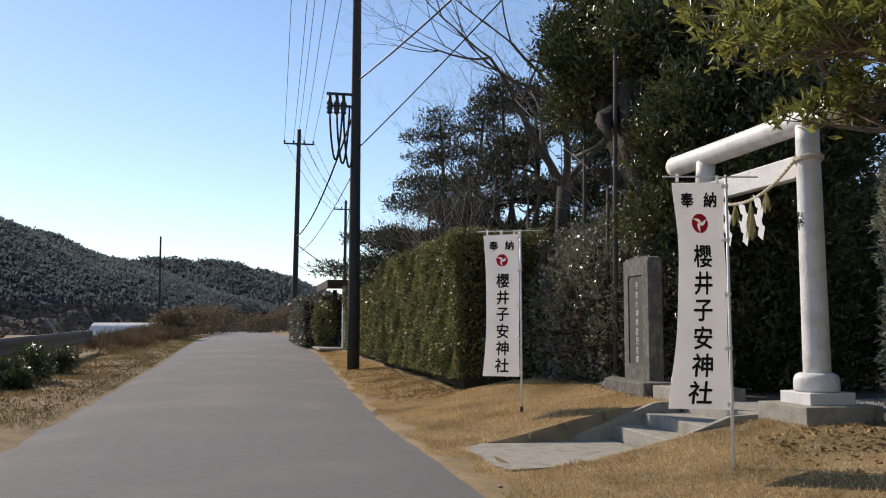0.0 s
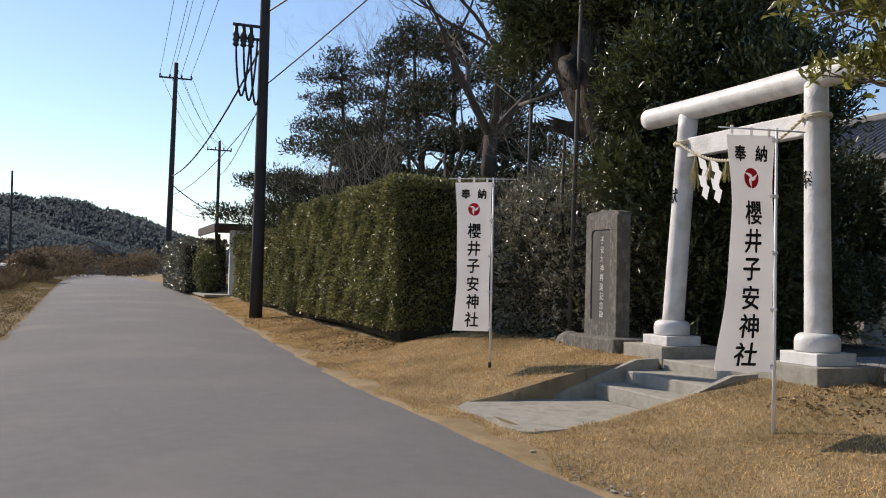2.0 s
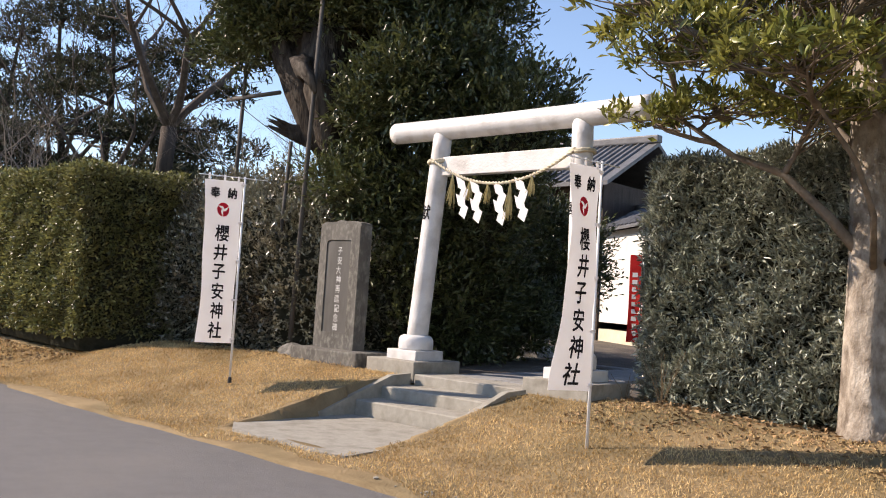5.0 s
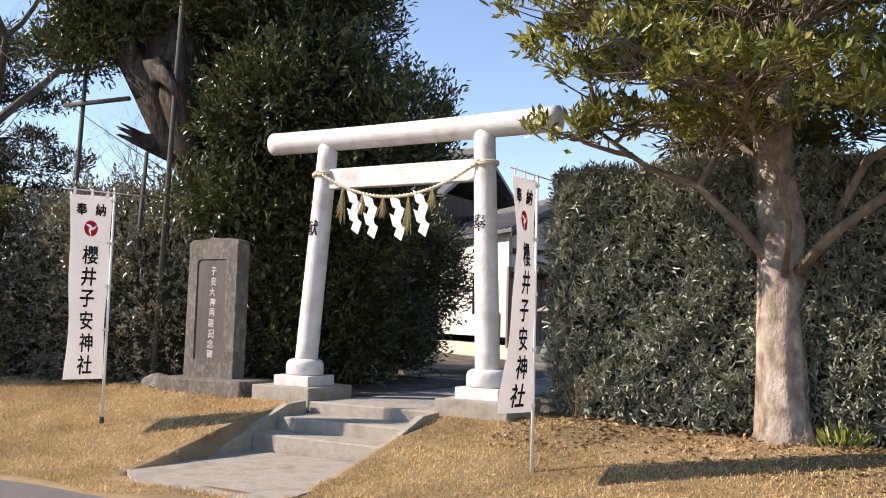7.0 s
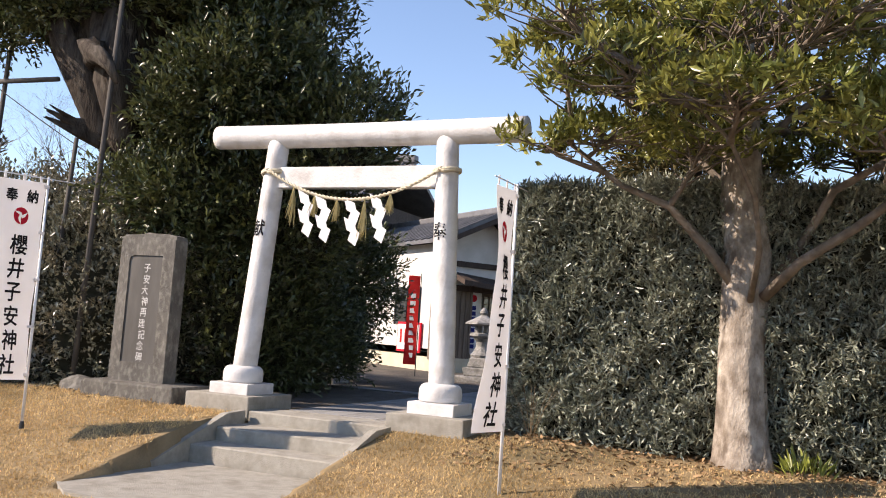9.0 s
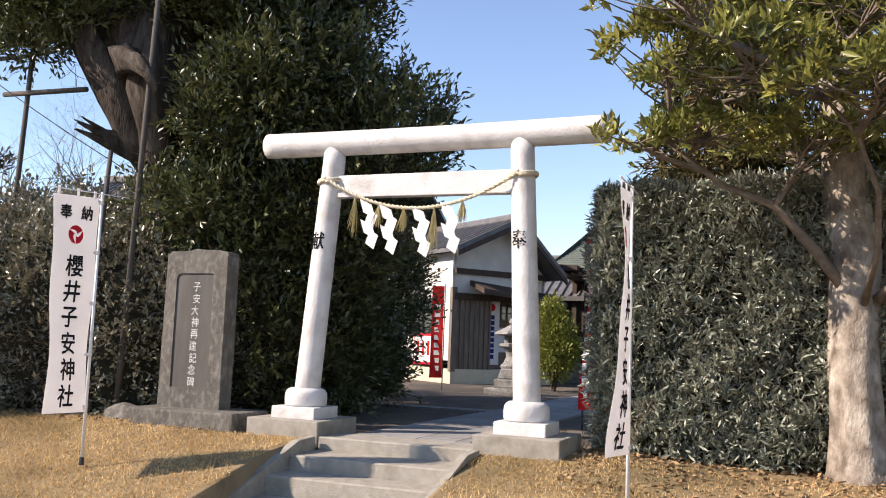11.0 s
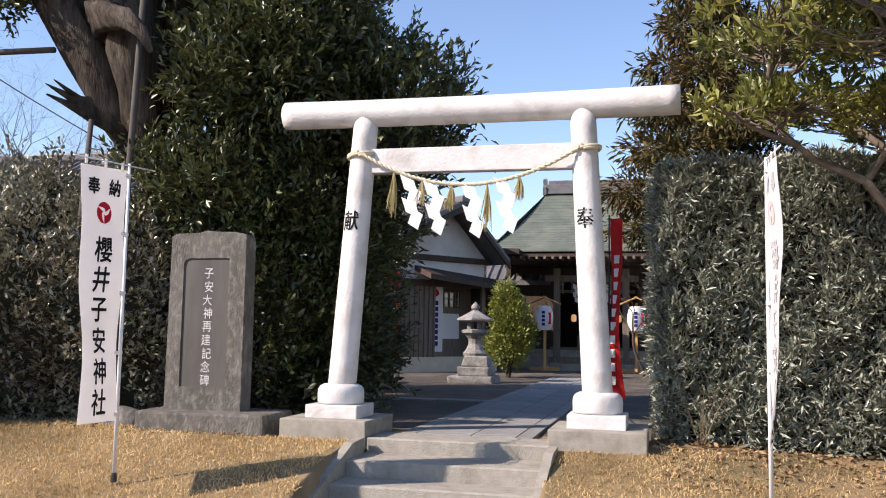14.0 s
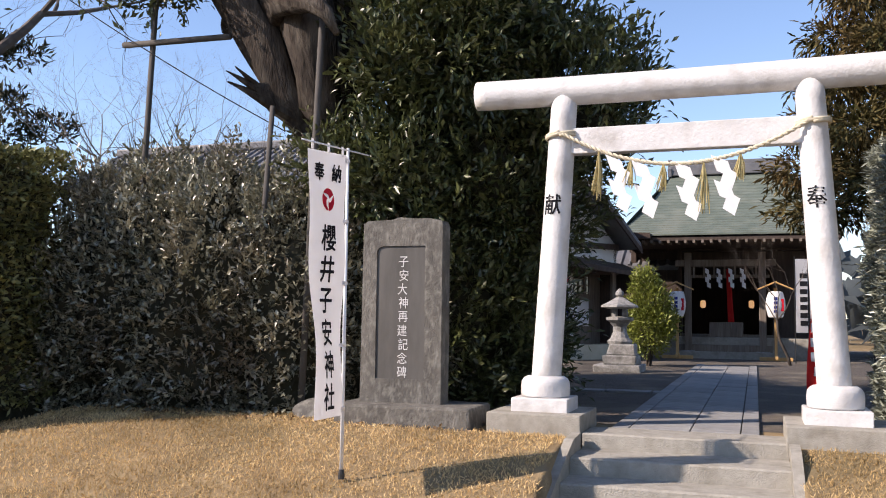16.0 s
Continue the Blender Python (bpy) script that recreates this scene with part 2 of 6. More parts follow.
def raw(name, verts, faces, material, parent=None, label="", smooth=False):
    """A mesh object from arrays of corners and of equal-sided faces."""
    me = bpy.data.meshes.new(name)
    n, k = faces.shape
    me.vertices.add(len(verts))
    me.vertices.foreach_set("co", np.ascontiguousarray(verts, dtype=np.float32).ravel())
    me.loops.add(n * k)
    me.loops.foreach_set("vertex_index", faces.astype(np.int32).ravel())
    me.polygons.add(n)
    me.polygons.foreach_set("loop_start", np.arange(0, n * k, k, dtype=np.int32))
    if smooth:
        me.polygons.foreach_set("use_smooth", np.ones(n, dtype=bool))
    me.update(calc_edges=True)
    me.materials.append(material)
    ob = new(name, me)
    ob.parent = parent
    if label:
        ob["label"] = label
    return ob


RNG = np.random.default_rng(7)


def unit(a):
    return a / np.maximum(np.linalg.norm(a, axis=1, keepdims=True), 1e-6)


def leaves(name, pts, aim, length, width, material, parent=None, label="", spread=0.8, vary=0.35, curl=0.15):
    """Many small folded leaves: at pts, pointing along aim with some spread."""
    n = len(pts)
    d = unit(unit(aim) + RNG.normal(0, spread, (n, 3)))
    s = unit(np.cross(d, RNG.normal(0, 1, (n, 3)) + np.array([0, 0, 1.2])))
    up = np.cross(s, d)
    L = (length * (1 + RNG.uniform(-vary, vary, n)))[:, None]
    W = (width * (1 + RNG.uniform(-vary, vary, n)))[:, None]
    p0 = pts
    p1 = pts + d * L * 0.55 + s * W * 0.5 + up * W * curl
    p2 = pts + d * L - up * L * 0.08
    p3 = pts + d * L * 0.55 - s * W * 0.5 + up * W * curl
    V = np.stack([p0, p1, p2, p3], axis=1).reshape(-1, 3)
    i = np.arange(n)[:, None] * 4
    F = np.concatenate([i + np.array([[0, 1, 2]]), i + np.array([[0, 2, 3]])], axis=1).reshape(-1, 3)
    return raw(name, V, F, material, parent, label)


def shell(ells, n, depth=0.35, bumps=0.25, low=-9.0):
    """Points in the outer layer of a heap of ellipsoids (cx, cy, cz, rx, ry, rz), with the way outwards."""
    E = np.array(ells, dtype=float)
    area = (E[:, 3] * E[:, 4] + E[:, 4] * E[:, 5] + E[:, 3] * E[:, 5])
    k = RNG.choice(len(E), n * 2, p=area / area.sum())
    d = unit(RNG.normal(0, 1, (n * 2, 3)))
    wav = 1 + bumps * (np.sin(d[:, 0] * 7 + k * 1.7) * np.sin(d[:, 1] * 6 + k) * np.cos(d[:, 2] * 8 + k * 0.6)) + bumps * 0.5 * np.sin(d[:, 0] * 17 + k) * np.sin(d[:, 2] * 15 + k * 2)
    r = wav * (1 - depth * RNG.random(n * 2) ** 1.6)
    p = E[k, :3] + d * r[:, None] * E[k, 3:]
    q = (p[:, None, :] - E[None, :, :3]) / E[None, :, 3:]
    inside = ((q ** 2).sum(2) < 0.4)
    inside[np.arange(n * 2), k] = False
    ok = ~inside.any(1) & (p[:, 2] > low)
    return p[ok][:n], d[ok][:n]


def sprays(name, p, d, k, reach, length, width, material, parent=None, label="", lift=0.5, spread=0.55):
    """Leafy shoots: k leaves set along a short stem at each point."""
    n = len(p)
    ax = unit(unit(d) + RNG.normal(0, 0.45, (n, 3)) + np.array([0, 0, lift]))
    s = np.tile(np.linspace(0.0, 1.0, k), n)
    R = np.repeat(reach * RNG.uniform(0.5, 1.35, n), k)
    A = np.repeat(ax, k, 0)
    pts = np.repeat(p, k, 0) + A * (s * R)[:, None] + RNG.normal(0, 0.012, (n * k, 3))
    side = unit(RNG.normal(0, 1, (n * k, 3)))
    return leaves(name, pts, A + side * 0.75, length, width, material, parent, label, spread=spread * 0.4)


# ---- ground, road ----
def smooth01(a):
    a = np.clip(a, 0, 1)
    return a * a * (3 - 2 * a)


def road_z(x):
    return -0.08 + 0.7 * smooth01(-(np.asarray(x, float) + 2) / 60)


def edge_y(x):
    """Where the asphalt ends on the shrine's side."""
    return -4.2 + np.clip((-np.asarray(x, float) - 4) * 0.04, 0, 1.0)


def ground_z(x, y):
    x, y = np.asarray(x, float), np.asarray(y, float)
    rz = road_z(x)
    bank = np.where(x > -7, 0.42 - rz, 0.33)
    bank = bank + (0.33 - bank) * smooth01((-x - 6.5) / 3)
    e = edge_y(x)
    rise = smooth01((y - e) / (-0.5 - e)) * bank
    east = smooth01((y + 3.6) / 3.5) * (0.5 - 0.07 * smooth01((x - 2.0) / 2.5))
    rise = rise + (east - rise) * smooth01((x - 0.6) / 0.8)
    near = np.where(y > e, rise, 0)
    far = np.where(y < -9.6, 0.12 * smooth01((-9.6 - y) / 1.2) - 0.9 * smooth01((-12.4 - y) / 3.0), 0)
    z = rz + near + far + 0.02 * np.sin(x * 1.3) * np.cos(y * 1.7) * ((y > e + 0.1) | (y < -9.7)) * (y < 0)
    z = np.where((y > -9.45) & (y < e - 0.12), rz - 0.12, z)
    ramp = (np.abs(x - 0.065 - 0.07 * np.clip(-1.7 - y, 0, 2)) < 0.985) & (y > -3.6) & (y < -0.2)
    z = np.where(ramp, np.minimum(z, -0.14), z)
    return z


def axis_cells(parts):
    out = []
    for a, b, n in parts:
        out += list(np.linspace(a, b, n, endpoint=False))
    return np.array(out + [parts[-1][1]])


gx = axis_cells([(-1500, -200, 12), (-200, -60, 20), (-60, -10, 60), (-10, -2, 40), (-2, 2.4, 110), (2.4, 10, 38), (10, 40, 20), (40, 300, 8)])
gy = axis_cells([(-900, -100, 10), (-100, -20, 16), (-20, -9, 30), (-9, -4.5, 6), (-4.5, 1, 50), (1, 40, 14), (40, 500, 10)])
GX, GY = np.meshgrid(gx, gy, indexing="ij")
V = np.stack([GX, GY, ground_z(GX, GY)], -1).reshape(-1, 3)
ny = len(gy)
I = (np.arange(len(gx) - 1)[:, None] * ny + np.arange(ny - 1)[None, :]).ravel()
F = np.stack([I, I + ny, I + ny + 1, I + 1], 1)
ground = tagged(raw("ground", V, F, EARTH, smooth=True), "dry winter earth and straw-coloured turf beside the road", "ground", kind="structure")

# asphalt strip with an uneven edge and a slight crown
rx = axis_cells([(-420, -60, 40), (-60, 20, 320), (20, 60, 20)])
cols = np.linspace(0, 1, 13)
edge0 = -9.55 + 0.05 * np.sin(rx * 1.9) + 0.04 * np.sin(rx * 5.1 + 1) - 0.0
edge1 = edge_y(rx) - 0.02 + 0.06 * np.sin(rx * 1.4 + 2) + 0.04 * np.sin(rx * 4.3)
RY = edge0[:, None] + (edge1 - edge0)[:, None] * cols[None, :]
RZ = road_z(rx)[:, None] + 0.05 * (1 - (2 * cols[None, :] - 1) ** 2) + np.where((cols == 0) | (cols == 1), -0.03, 0)[None, :]
V = np.stack([np.repeat(rx[:, None], 13, 1), RY, RZ], -1).reshape(-1, 3)
I = (np.arange(len(rx) - 1)[:, None] * 13 + np.arange(12)[None, :]).ravel()
road = tagged(raw("road", V, np.stack([I, I + 13, I + 14, I + 1], 1), ASPHALT, smooth=True), "worn grey asphalt country lane without markings", "road", kind="structure")


# ---- writing ----
def glyph(body, size):
    """The mesh of one character or line, centred, as a list of corners (a, b) and faces."""
    cu = bpy.data.curves.new("writing", 'FONT')
    cu.body, cu.size, cu.align_x, cu.align_y = body, size, 'CENTER', 'CENTER'
    cu.resolution_u = 2
    tmp = bpy.data.objects.new("writing", cu)
    scene.collection.objects.link(tmp)
    bpy.context.view_layer.update()
    me = bpy.data.meshes.new_from_object(tmp.evaluated_get(bpy.context.evaluated_depsgraph_get()))
    bpy.data.objects.remove(tmp)
    bpy.data.curves.remove(cu)
    co = [(v.co.x, v.co.y) for v in me.vertices]
    fs = [tuple(p.vertices) for p in me.polygons]
    ax = (min(c[0] for c in co) + max(c[0] for c in co)) / 2
    ay = (min(c[1] for c in co) + max(c[1] for c in co)) / 2
    bpy.data.meshes.remove(me)
    return [(a - ax, b - ay) for a, b in co], fs


def written(name, chars, where, material, parent, bold=0.0, label=""):
    """Characters (text, a, b, size, stretch) laid through where(a, b) onto a surface, as one mesh."""
    bm = bmesh.new()
    for text, a0, b0, size, sx in chars:
        co, fs = glyph(text, size)
        for da, db in ([(0, 0)] if not bold else [(-bold, 0), (bold, 0), (0, bold), (0, -bold)]):
            vs = [bm.verts.new(where(a0 + a * sx + da, b0 + b + db, 0.0004 * (da > 0) + 0.0008 * (db > 0) + 0.0012 * (db < 0))) for a, b in co]
            for f in fs:
                try:
                    bm.faces.new([vs[i] for i in f])
                except ValueError:
                    pass
    return part(name, bm, material, parent, label)


# ---- the gate (torii) ----
def torii():
    t = thing("torii_gate", (0.045, -0.07, 0.42), "white-painted concrete shrine gate hung with a straw rope", "gate")
    for s in (-1, 1):
        bm = bmesh.new()
        hs = np.linspace(0, 1, 16)
        tube(bm, [(s * (1.385 - 0.172 * h), 0.032 * (0.44 + 3.05 * h), 0.44 + 3.05 * h) for h in hs], [0.155 - 0.018 * h for h in hs], 28)
        part("column", bm, WHITEPAINT, t, smooth=True)
        bm = bmesh.new()
        lathe(bm, [(0.245, 0.0), (0.252, 0.02), (0.254, 0.1), (0.248, 0.15), (0.228, 0.185), (0.195, 0.205), (0.15, 0.21)], 32, (s * 1.385, 0, 0.33))
        part("column_collar", bm, WHITEPAINT, t, smooth=True)
        bm = bmesh.new()
        box(bm, (s * 1.39, 0, 0.245), (0.58, 0.58, 0.16), 0.012)
        part("plinth", bm, WHITEPAINT, t)
        bm = bmesh.new()
        box(bm, (s * 1.41, 0.0, 0.045), (0.95, 0.97, 0.29), 0.014)
        part("base_slab", bm, CONCRETE, t, "grey cast concrete slab")
    bm = bmesh.new()
    us = np.linspace(-2.185, 2.22, 34)
    tube(bm, [(u, 0.112, 3.56 + 0.012 * (u / 2.2) ** 2) for u in us], [0.152 + 0.006 * abs(u) / 2.2 for u in us], 30)
    part("top_log", bm, WHITEPAINT, t, smooth=True)
    bm = bmesh.new()
    box(bm, (0, 0.096, 3.002), (2.46, 0.15, 0.272), 0.01)
    part("tie_beam", bm, WHITEPAINT, t)
    for s, ch in ((-1, "献"), (1, "奉")):
        zc = 2.745 - 0.42
        h = (zc - 0.44) / 3.05
        xc, r = s * (1.385 - 0.172 * h), 0.155 - 0.018 * h

        def where(a, b, e, xc=xc, r=r, zc=zc, s=s):
            an = a / r - 0.2
            hh = (zc + b - 0.44) / 3.05
            x0, rr = s * (1.385 - 0.172 * hh), 0.155 - 0.018 * hh + 0.004 + e
            return (x0 + math.sin(an) * rr, 0.032 * (zc + b) - math.cos(an) * rr, zc + b)
        written("painted_character", [(ch, 0, 0, 0.23, 0.85)], where, INK, t, 0.003, "black painted character")


def shimenawa():
    t = thing("sacred_rope", (0.045, -0.128, 3.12), "twisted pale straw rope with white paper streamers, tied across the gate", "rope")

    def sag(u):
        return 0.0 + 0.37 * (abs(u) / 1.2) ** 2.0
    for k in range(2):
        bm = bmesh.new()
        us = np.linspace(-1.2, 1.2, 150)
        tube(bm, [(u, 0.012 * math.cos(u * 55 + k * math.pi), sag(u) + 0.012 * math.sin(u * 55 + k * math.pi)) for u in us], [0.0135] * 150, 7)
        part("strand", bm, ROPE, t, smooth=True)
    for s in (-1, 1):
        bm = bmesh.new()
        an = np.linspace(0, 4 * math.pi, 60)
        tube(bm, [(s * 1.235 + 0.162 * math.sin(a), 0.155 - 0.162 * math.cos(a), 0.375 + 0.035 * a / 12 - 0.02 + 0.02 * math.sin(a)) for a in an], [0.021] * 60, 7)
        part("rope_coil", bm, ROPE, t, smooth=True)
    for u in (-0.62, -0.36, 0.06, 0.42):
        bm = bmesh.new()
        z0 = sag(u) - 0.01
        w, h = 0.19, 0.165
        for i in range(4):
            off = 0.1 * (i % 2) - 0.05 + 0.012 * i
            zt = z0 - i * 0.125
            lean = 0.055 if i % 2 == 0 else -0.055
            box(bm, (u + off, -0.004 * i - 0.01, zt - h / 2), (w * 0.72, 0.003, h), 0, None)
            for v in bm.verts[-8:]:
                v.co.z += -(v.co.x - u - off) * 0.55
                v.co.x += lean * (zt - v.co.z) / h
        part("paper_streamer", bm, PAPER, t, "white zigzag folded paper")
    for u in (-0.82, -0.5, -0.17, 0.22, 0.57):
        bm = bmesh.new()
        z0 = sag(u)
        size = 0.46 if u in (-0.82, 0.22) else 0.26
        rr = random.Random(int(u * 100) + 300)
        for i in range(34):
            a, sp = rr.uniform(0, 6.28), rr.uniform(0, 0.075)
            ln = size * rr.uniform(0.75, 1.15)
            tube(bm, [(u, 0, z0), (u + sp * 0.6 * math.cos(a), sp * 0.5 * math.sin(a), z0 - ln * 0.5), (u - 0.02 + sp * math.cos(a), sp * math.sin(a), z0 - ln)], [0.006, 0.006, 0.003], 4)
        part("straw_tassel", bm, STRAWTUFT, t)


torii()
shimenawa()


# ---- steps ----
def steps():
    t = thing("entrance_steps", (0, 0, 0), "three worn grey concrete steps with sloping side kerbs", "steps", kind="structure")
    X0, X1 = -0.83, 0.96
    for y0, z1, y1 in ((-1.62, 0.15, -1.17), (-1.17, 0.305, -0.56), (-0.56, 0.45, -0.02)):
        bm = bmesh.new()
        prism(bm, [(y0, -0.2), (y0 + 0.012, z1 - 0.015), (y0 + 0.03, z1), (y1 + 0.03, z1), (y1 + 0.03, -0.2)], X0 - 0.04, X1 + 0.04, "x")
        part("step", bm, CONCRETE, t)
    for s, xe in ((-1, X0), (1, X1)):
        bm = bmesh.new()
        a, b = (xe - 0.13, xe - 0.042) if s < 0 else (xe + 0.042, xe + 0.13)
        prism(bm, [(-2.3, -0.2), (-2.3, 0.0), (-2.15, 0.03), (-0.98, 0.44), (-0.62, 0.46), (-0.62, -0.2)], a, b, "x")
        part("side_kerb", bm, CONCRETE, t)
    bm = bmesh.new()
    prism(bm, [(X0 - 0.12, -1.67), (X1 + 0.14, -1.67), (X1 + 0.3, -3.3), (X1 + 0.36, -3.74), (0.9, -3.84), (-0.5, -3.74), (X0 - 0.06, -3.45)], -0.2, -0.04, "z")
    part("apron_slab", bm, CONCRETE, t, "flat concrete apron meeting the road")


steps()


# ---- memorial stone ----
def stele():
    t = thing("memorial_stone", (-2.87, -0.21, 0.385), "tall weathered grey stone slab with carved white characters", "monument")
    bm = bmesh.new()
    W, H, D = 0.93, 1.96, 0.24
    out = [(-W / 2, 0.25), (-W / 2 + 0.01, 0.25 + H * 0.5), (-W / 2 + 0.015, 0.25 + H - 0.03), (-W / 2 + 0.05, 0.25 + H), (-0.12, 0.25 + H + 0.01), (-0.03, 0.25 + H + 0.035), (0.1, 0.25 + H + 0.02), (0.32, 0.25 + H + 0.015), (W / 2 - 0.02, 0.25 + H - 0.01), (W / 2, 0.25 + H - 0.06), (W / 2 + 0.005, 0.25 + H * 0.4), (W / 2, 0.25)]
    pa, pb, pz0, pz1 = -0.29, 0.27, 0.5, 1.93
    # front face with a sunken panel: four borders round it
    prism(bm, out, -D / 2 + 0.02, D / 2)
    part("slab", bm, STONE, t)
    for nm, o in (("border", [(-W / 2, 0.25), (-W / 2 + 0.015, 2.18), (pa, 2.18), (pa, 0.25)]), ("border", [(pb, 0.25), (pb, 2.18), (W / 2, 2.15), (W / 2, 0.25)]),
                  ("border", [(pa, 0.25), (pa, pz0), (pb, pz0), (pb, 0.25)]), ("border", [(pa, pz1 - 0.06), (pa, 2.18), (pb, 2.18), (pb, pz1), (pa + 0.07, pz1), (pa + 0.02, pz1 - 0.02)])):
        bm = bmesh.new()
        prism(bm, o, -D / 2 - 0.004, -D / 2 + 0.022)
        part(nm, bm, STONE, t)
    bm = bmesh.new()
    prism(bm, [(pa, pz0), (pb, pz0), (pb, pz1), (pa, pz1)], -D / 2 + 0.012, -D / 2 + 0.019)
    part("sunken_panel", bm, SLATE, t, "smoother dark stone panel")
    chars = [(c, 0.02 + 0.008 * math.sin(i * 2.3), 1.76 - i * 0.148, 0.132, 0.9) for i, c in enumerate("子安大神再建記念碑")]
    written("carved_writing", chars, lambda a, b, e: (a, -D / 2 + 0.007 - e, b), WHITEPAINT, t, 0.0, "white painted carved characters")
    bm = bmesh.new()
    box(bm, (0.12, -0.02, 0.08), (1.5, 0.8, 0.34), 0.03)
    for v in bm.verts:
        v.co += Vector((noise.noise(v.co * 3), noise.noise(v.co * 3 + Vector((5, 0, 0))), 0)) * 0.03
    part("plinth", bm, STONE, t)


stele()
bm = bmesh.new()
bmesh.ops.create_icosphere(bm, subdivisions=3, radius=0.24)
for v in bm.verts:
    v.co = Vector((v.co.x * 1.25, v.co.y, v.co.z * 0.8)) * (1 + 0.25 * noise.noise(v.co * 5))
single("boulder", bm, STONE, "rough dark natural stone beside the memorial plinth", "rock", smooth=False, at=(-3.86, -0.25, 0.44))


# ---- banners ----
def nobori(x, y, zb, height, bend, seed, arm=(0.0, -1.0), bot=0.5):
    t = thing("prayer_banner", (x, y, zb), "white cloth banner with black brush characters on a pole", "banner", "white banners beside the gate")
    rr = random.Random(seed)
    H = height
    bm = bmesh.new()
    tube(bm, [(0, 0, 0.02), (0, 0, 1.2), (0, 0, H)], [0.017, 0.016, 0.013], 12)
    part("pole", bm, POLEWHITE, t, smooth=True)
    bm = bmesh.new()
    tube(bm, [(0, 0, -0.03), (0, 0, 0.02), (0, 0, 0.05)], [0.028, 0.026, 0.02], 10)
    part("ground_socket", bm, METALDARK, t)
    ax, ay = arm
    W = 0.58
    bm = bmesh.new()
    tube(bm, [(-ax * 0.35, -ay * 0.35, H - 0.005), (ax * (W + 0.1), ay * (W + 0.1), H - 0.045)], [0.007, 0.007], 8)
    part("cross_bar", bm, POLEWHITE, t, smooth=True)
    top = H - 0.07
    px, py = -ay, ax     # across the cloth

    def where(a, b, e=0.0):
        """a: from the pole to the free edge; b: height"""
        f = (top - b) / (top - bot)
        blow = bend * (a / W) * f ** 1.6
        wav = 0.03 * math.sin(5.2 * f + 2.2 * a / W + seed) * (0.25 + f) * (0.4 + a / W) + 0.012 * math.sin(13 * f + seed * 2 + a * 5)
        pull = -0.05 * (a / W) * math.sin(f * math.pi) + 0.04 * (a / W) * f * f
        return (ax * (a + pull) + px * (blow + wav + e), ay * (a + pull) + py * (blow + wav + e), b + 0.02 * (a / W) - 0.05 * (a / W) * (1 - f))
    n, m = 14, 60
    V = np.array([where(0.03 + (W - 0.03) * j / n, top + (bot - top) * i / m, s) for s in (0.0, -0.002) for i in range(m + 1) for j in range(n + 1)])
    I = (np.arange(m)[:, None] * (n + 1) + np.arange(n)[None, :]).ravel()
    F = np.stack([I, I + 1, I + n + 2, I + n + 1], 1)
    K = (m + 1) * (n + 1)
    F = np.concatenate([F, F[:, ::-1] + K])
    cloth = raw("cloth", V, F, CLOTH, t, smooth=True)
    cw = W / 2 + 0.015
    # seen from the +x side the free edge lies to the left
    for side in (1, -1):
        def on(a, b, e, side=side):
            return where(cw - a, b, side * (0.004 + e) - (0.002 if side < 0 else 0))
        chars = [(c, 0, top - 0.72 - i * 0.262, 0.235, 0.95) for i, c in enumerate("櫻井子安神社")]
        chars += [("奉", -0.125, top - 0.17, 0.155, 0.95), ("納", 0.125, top - 0.17, 0.155, 0.95)]
        for ch in chars:
            written("brush_character", [ch], on, INK if side > 0 else INKFAINT, cloth, 0.0042)
        bm = bmesh.new()
        # round three-comma crest
        R = 0.095
        for k in range(3):
            a0 = k * 2 * math.pi / 3 + 0.5
            o = []
            for i in range(13):
                an = a0 + i / 12 * 2.0
                o.append((R * math.cos(an), R * math.sin(an)))
            for i in range(12, -1, -1):
                an = a0 + i / 12 * 2.0
                q = R * (0.12 + 0.42 * (i / 12) ** 0.8 + 0.3 * (i / 12) ** 4)
                o.append((q * math.cos(an), q * math.sin(an)))
            vs = [bm.verts.new(on(a, top - 0.4 + b, 0)) for a, b in o]
            for i in range(12):
                bm.faces.new((vs[i], vs[i + 1], vs[24 - i], vs[25 - i]))
        part("crest", bm, RED if side > 0 else REDFAINT, cloth, "red three-comma crest")
    for i in range(5):
        b = bot + 0.06 + (top - bot - 0.1) * i / 4
        bm = bmesh.new()
        box(bm, (ax * 0.022, ay * 0.022, b), (0.036, 0.075, 0.03), 0.004)
        part("cloth_loop", bm, CLOTH, t)
    for a in (0.1, 0.3, 0.52):
        p = where(a, top)
        bm = bmesh.new()
        box(bm, (p[0], p[1], top + 0.02), (0.01, 0.03, 0.08), 0.002)
        part("top_loop", bm, CLOTH, t)


nobori(-2.56, -2.38, 0.22, 2.77, 0.1, 1, (-0.12, -0.99))
nobori(2.88, -2.0, 0.08, 2.88, -0.03, 4, (0.04, -1.0), 0.62)


# ---- utility poles ----
def wire(bm, a, b, sag, r=0.012, n=18):
    a, b = Vector(a), Vector(b)
    tube(bm, [a.lerp(b, i / n) - Vector((0, 0, sag * 4 * (i / n) * (1 - i / n))) for i in range(n + 1)], [r] * (n + 1), 5)


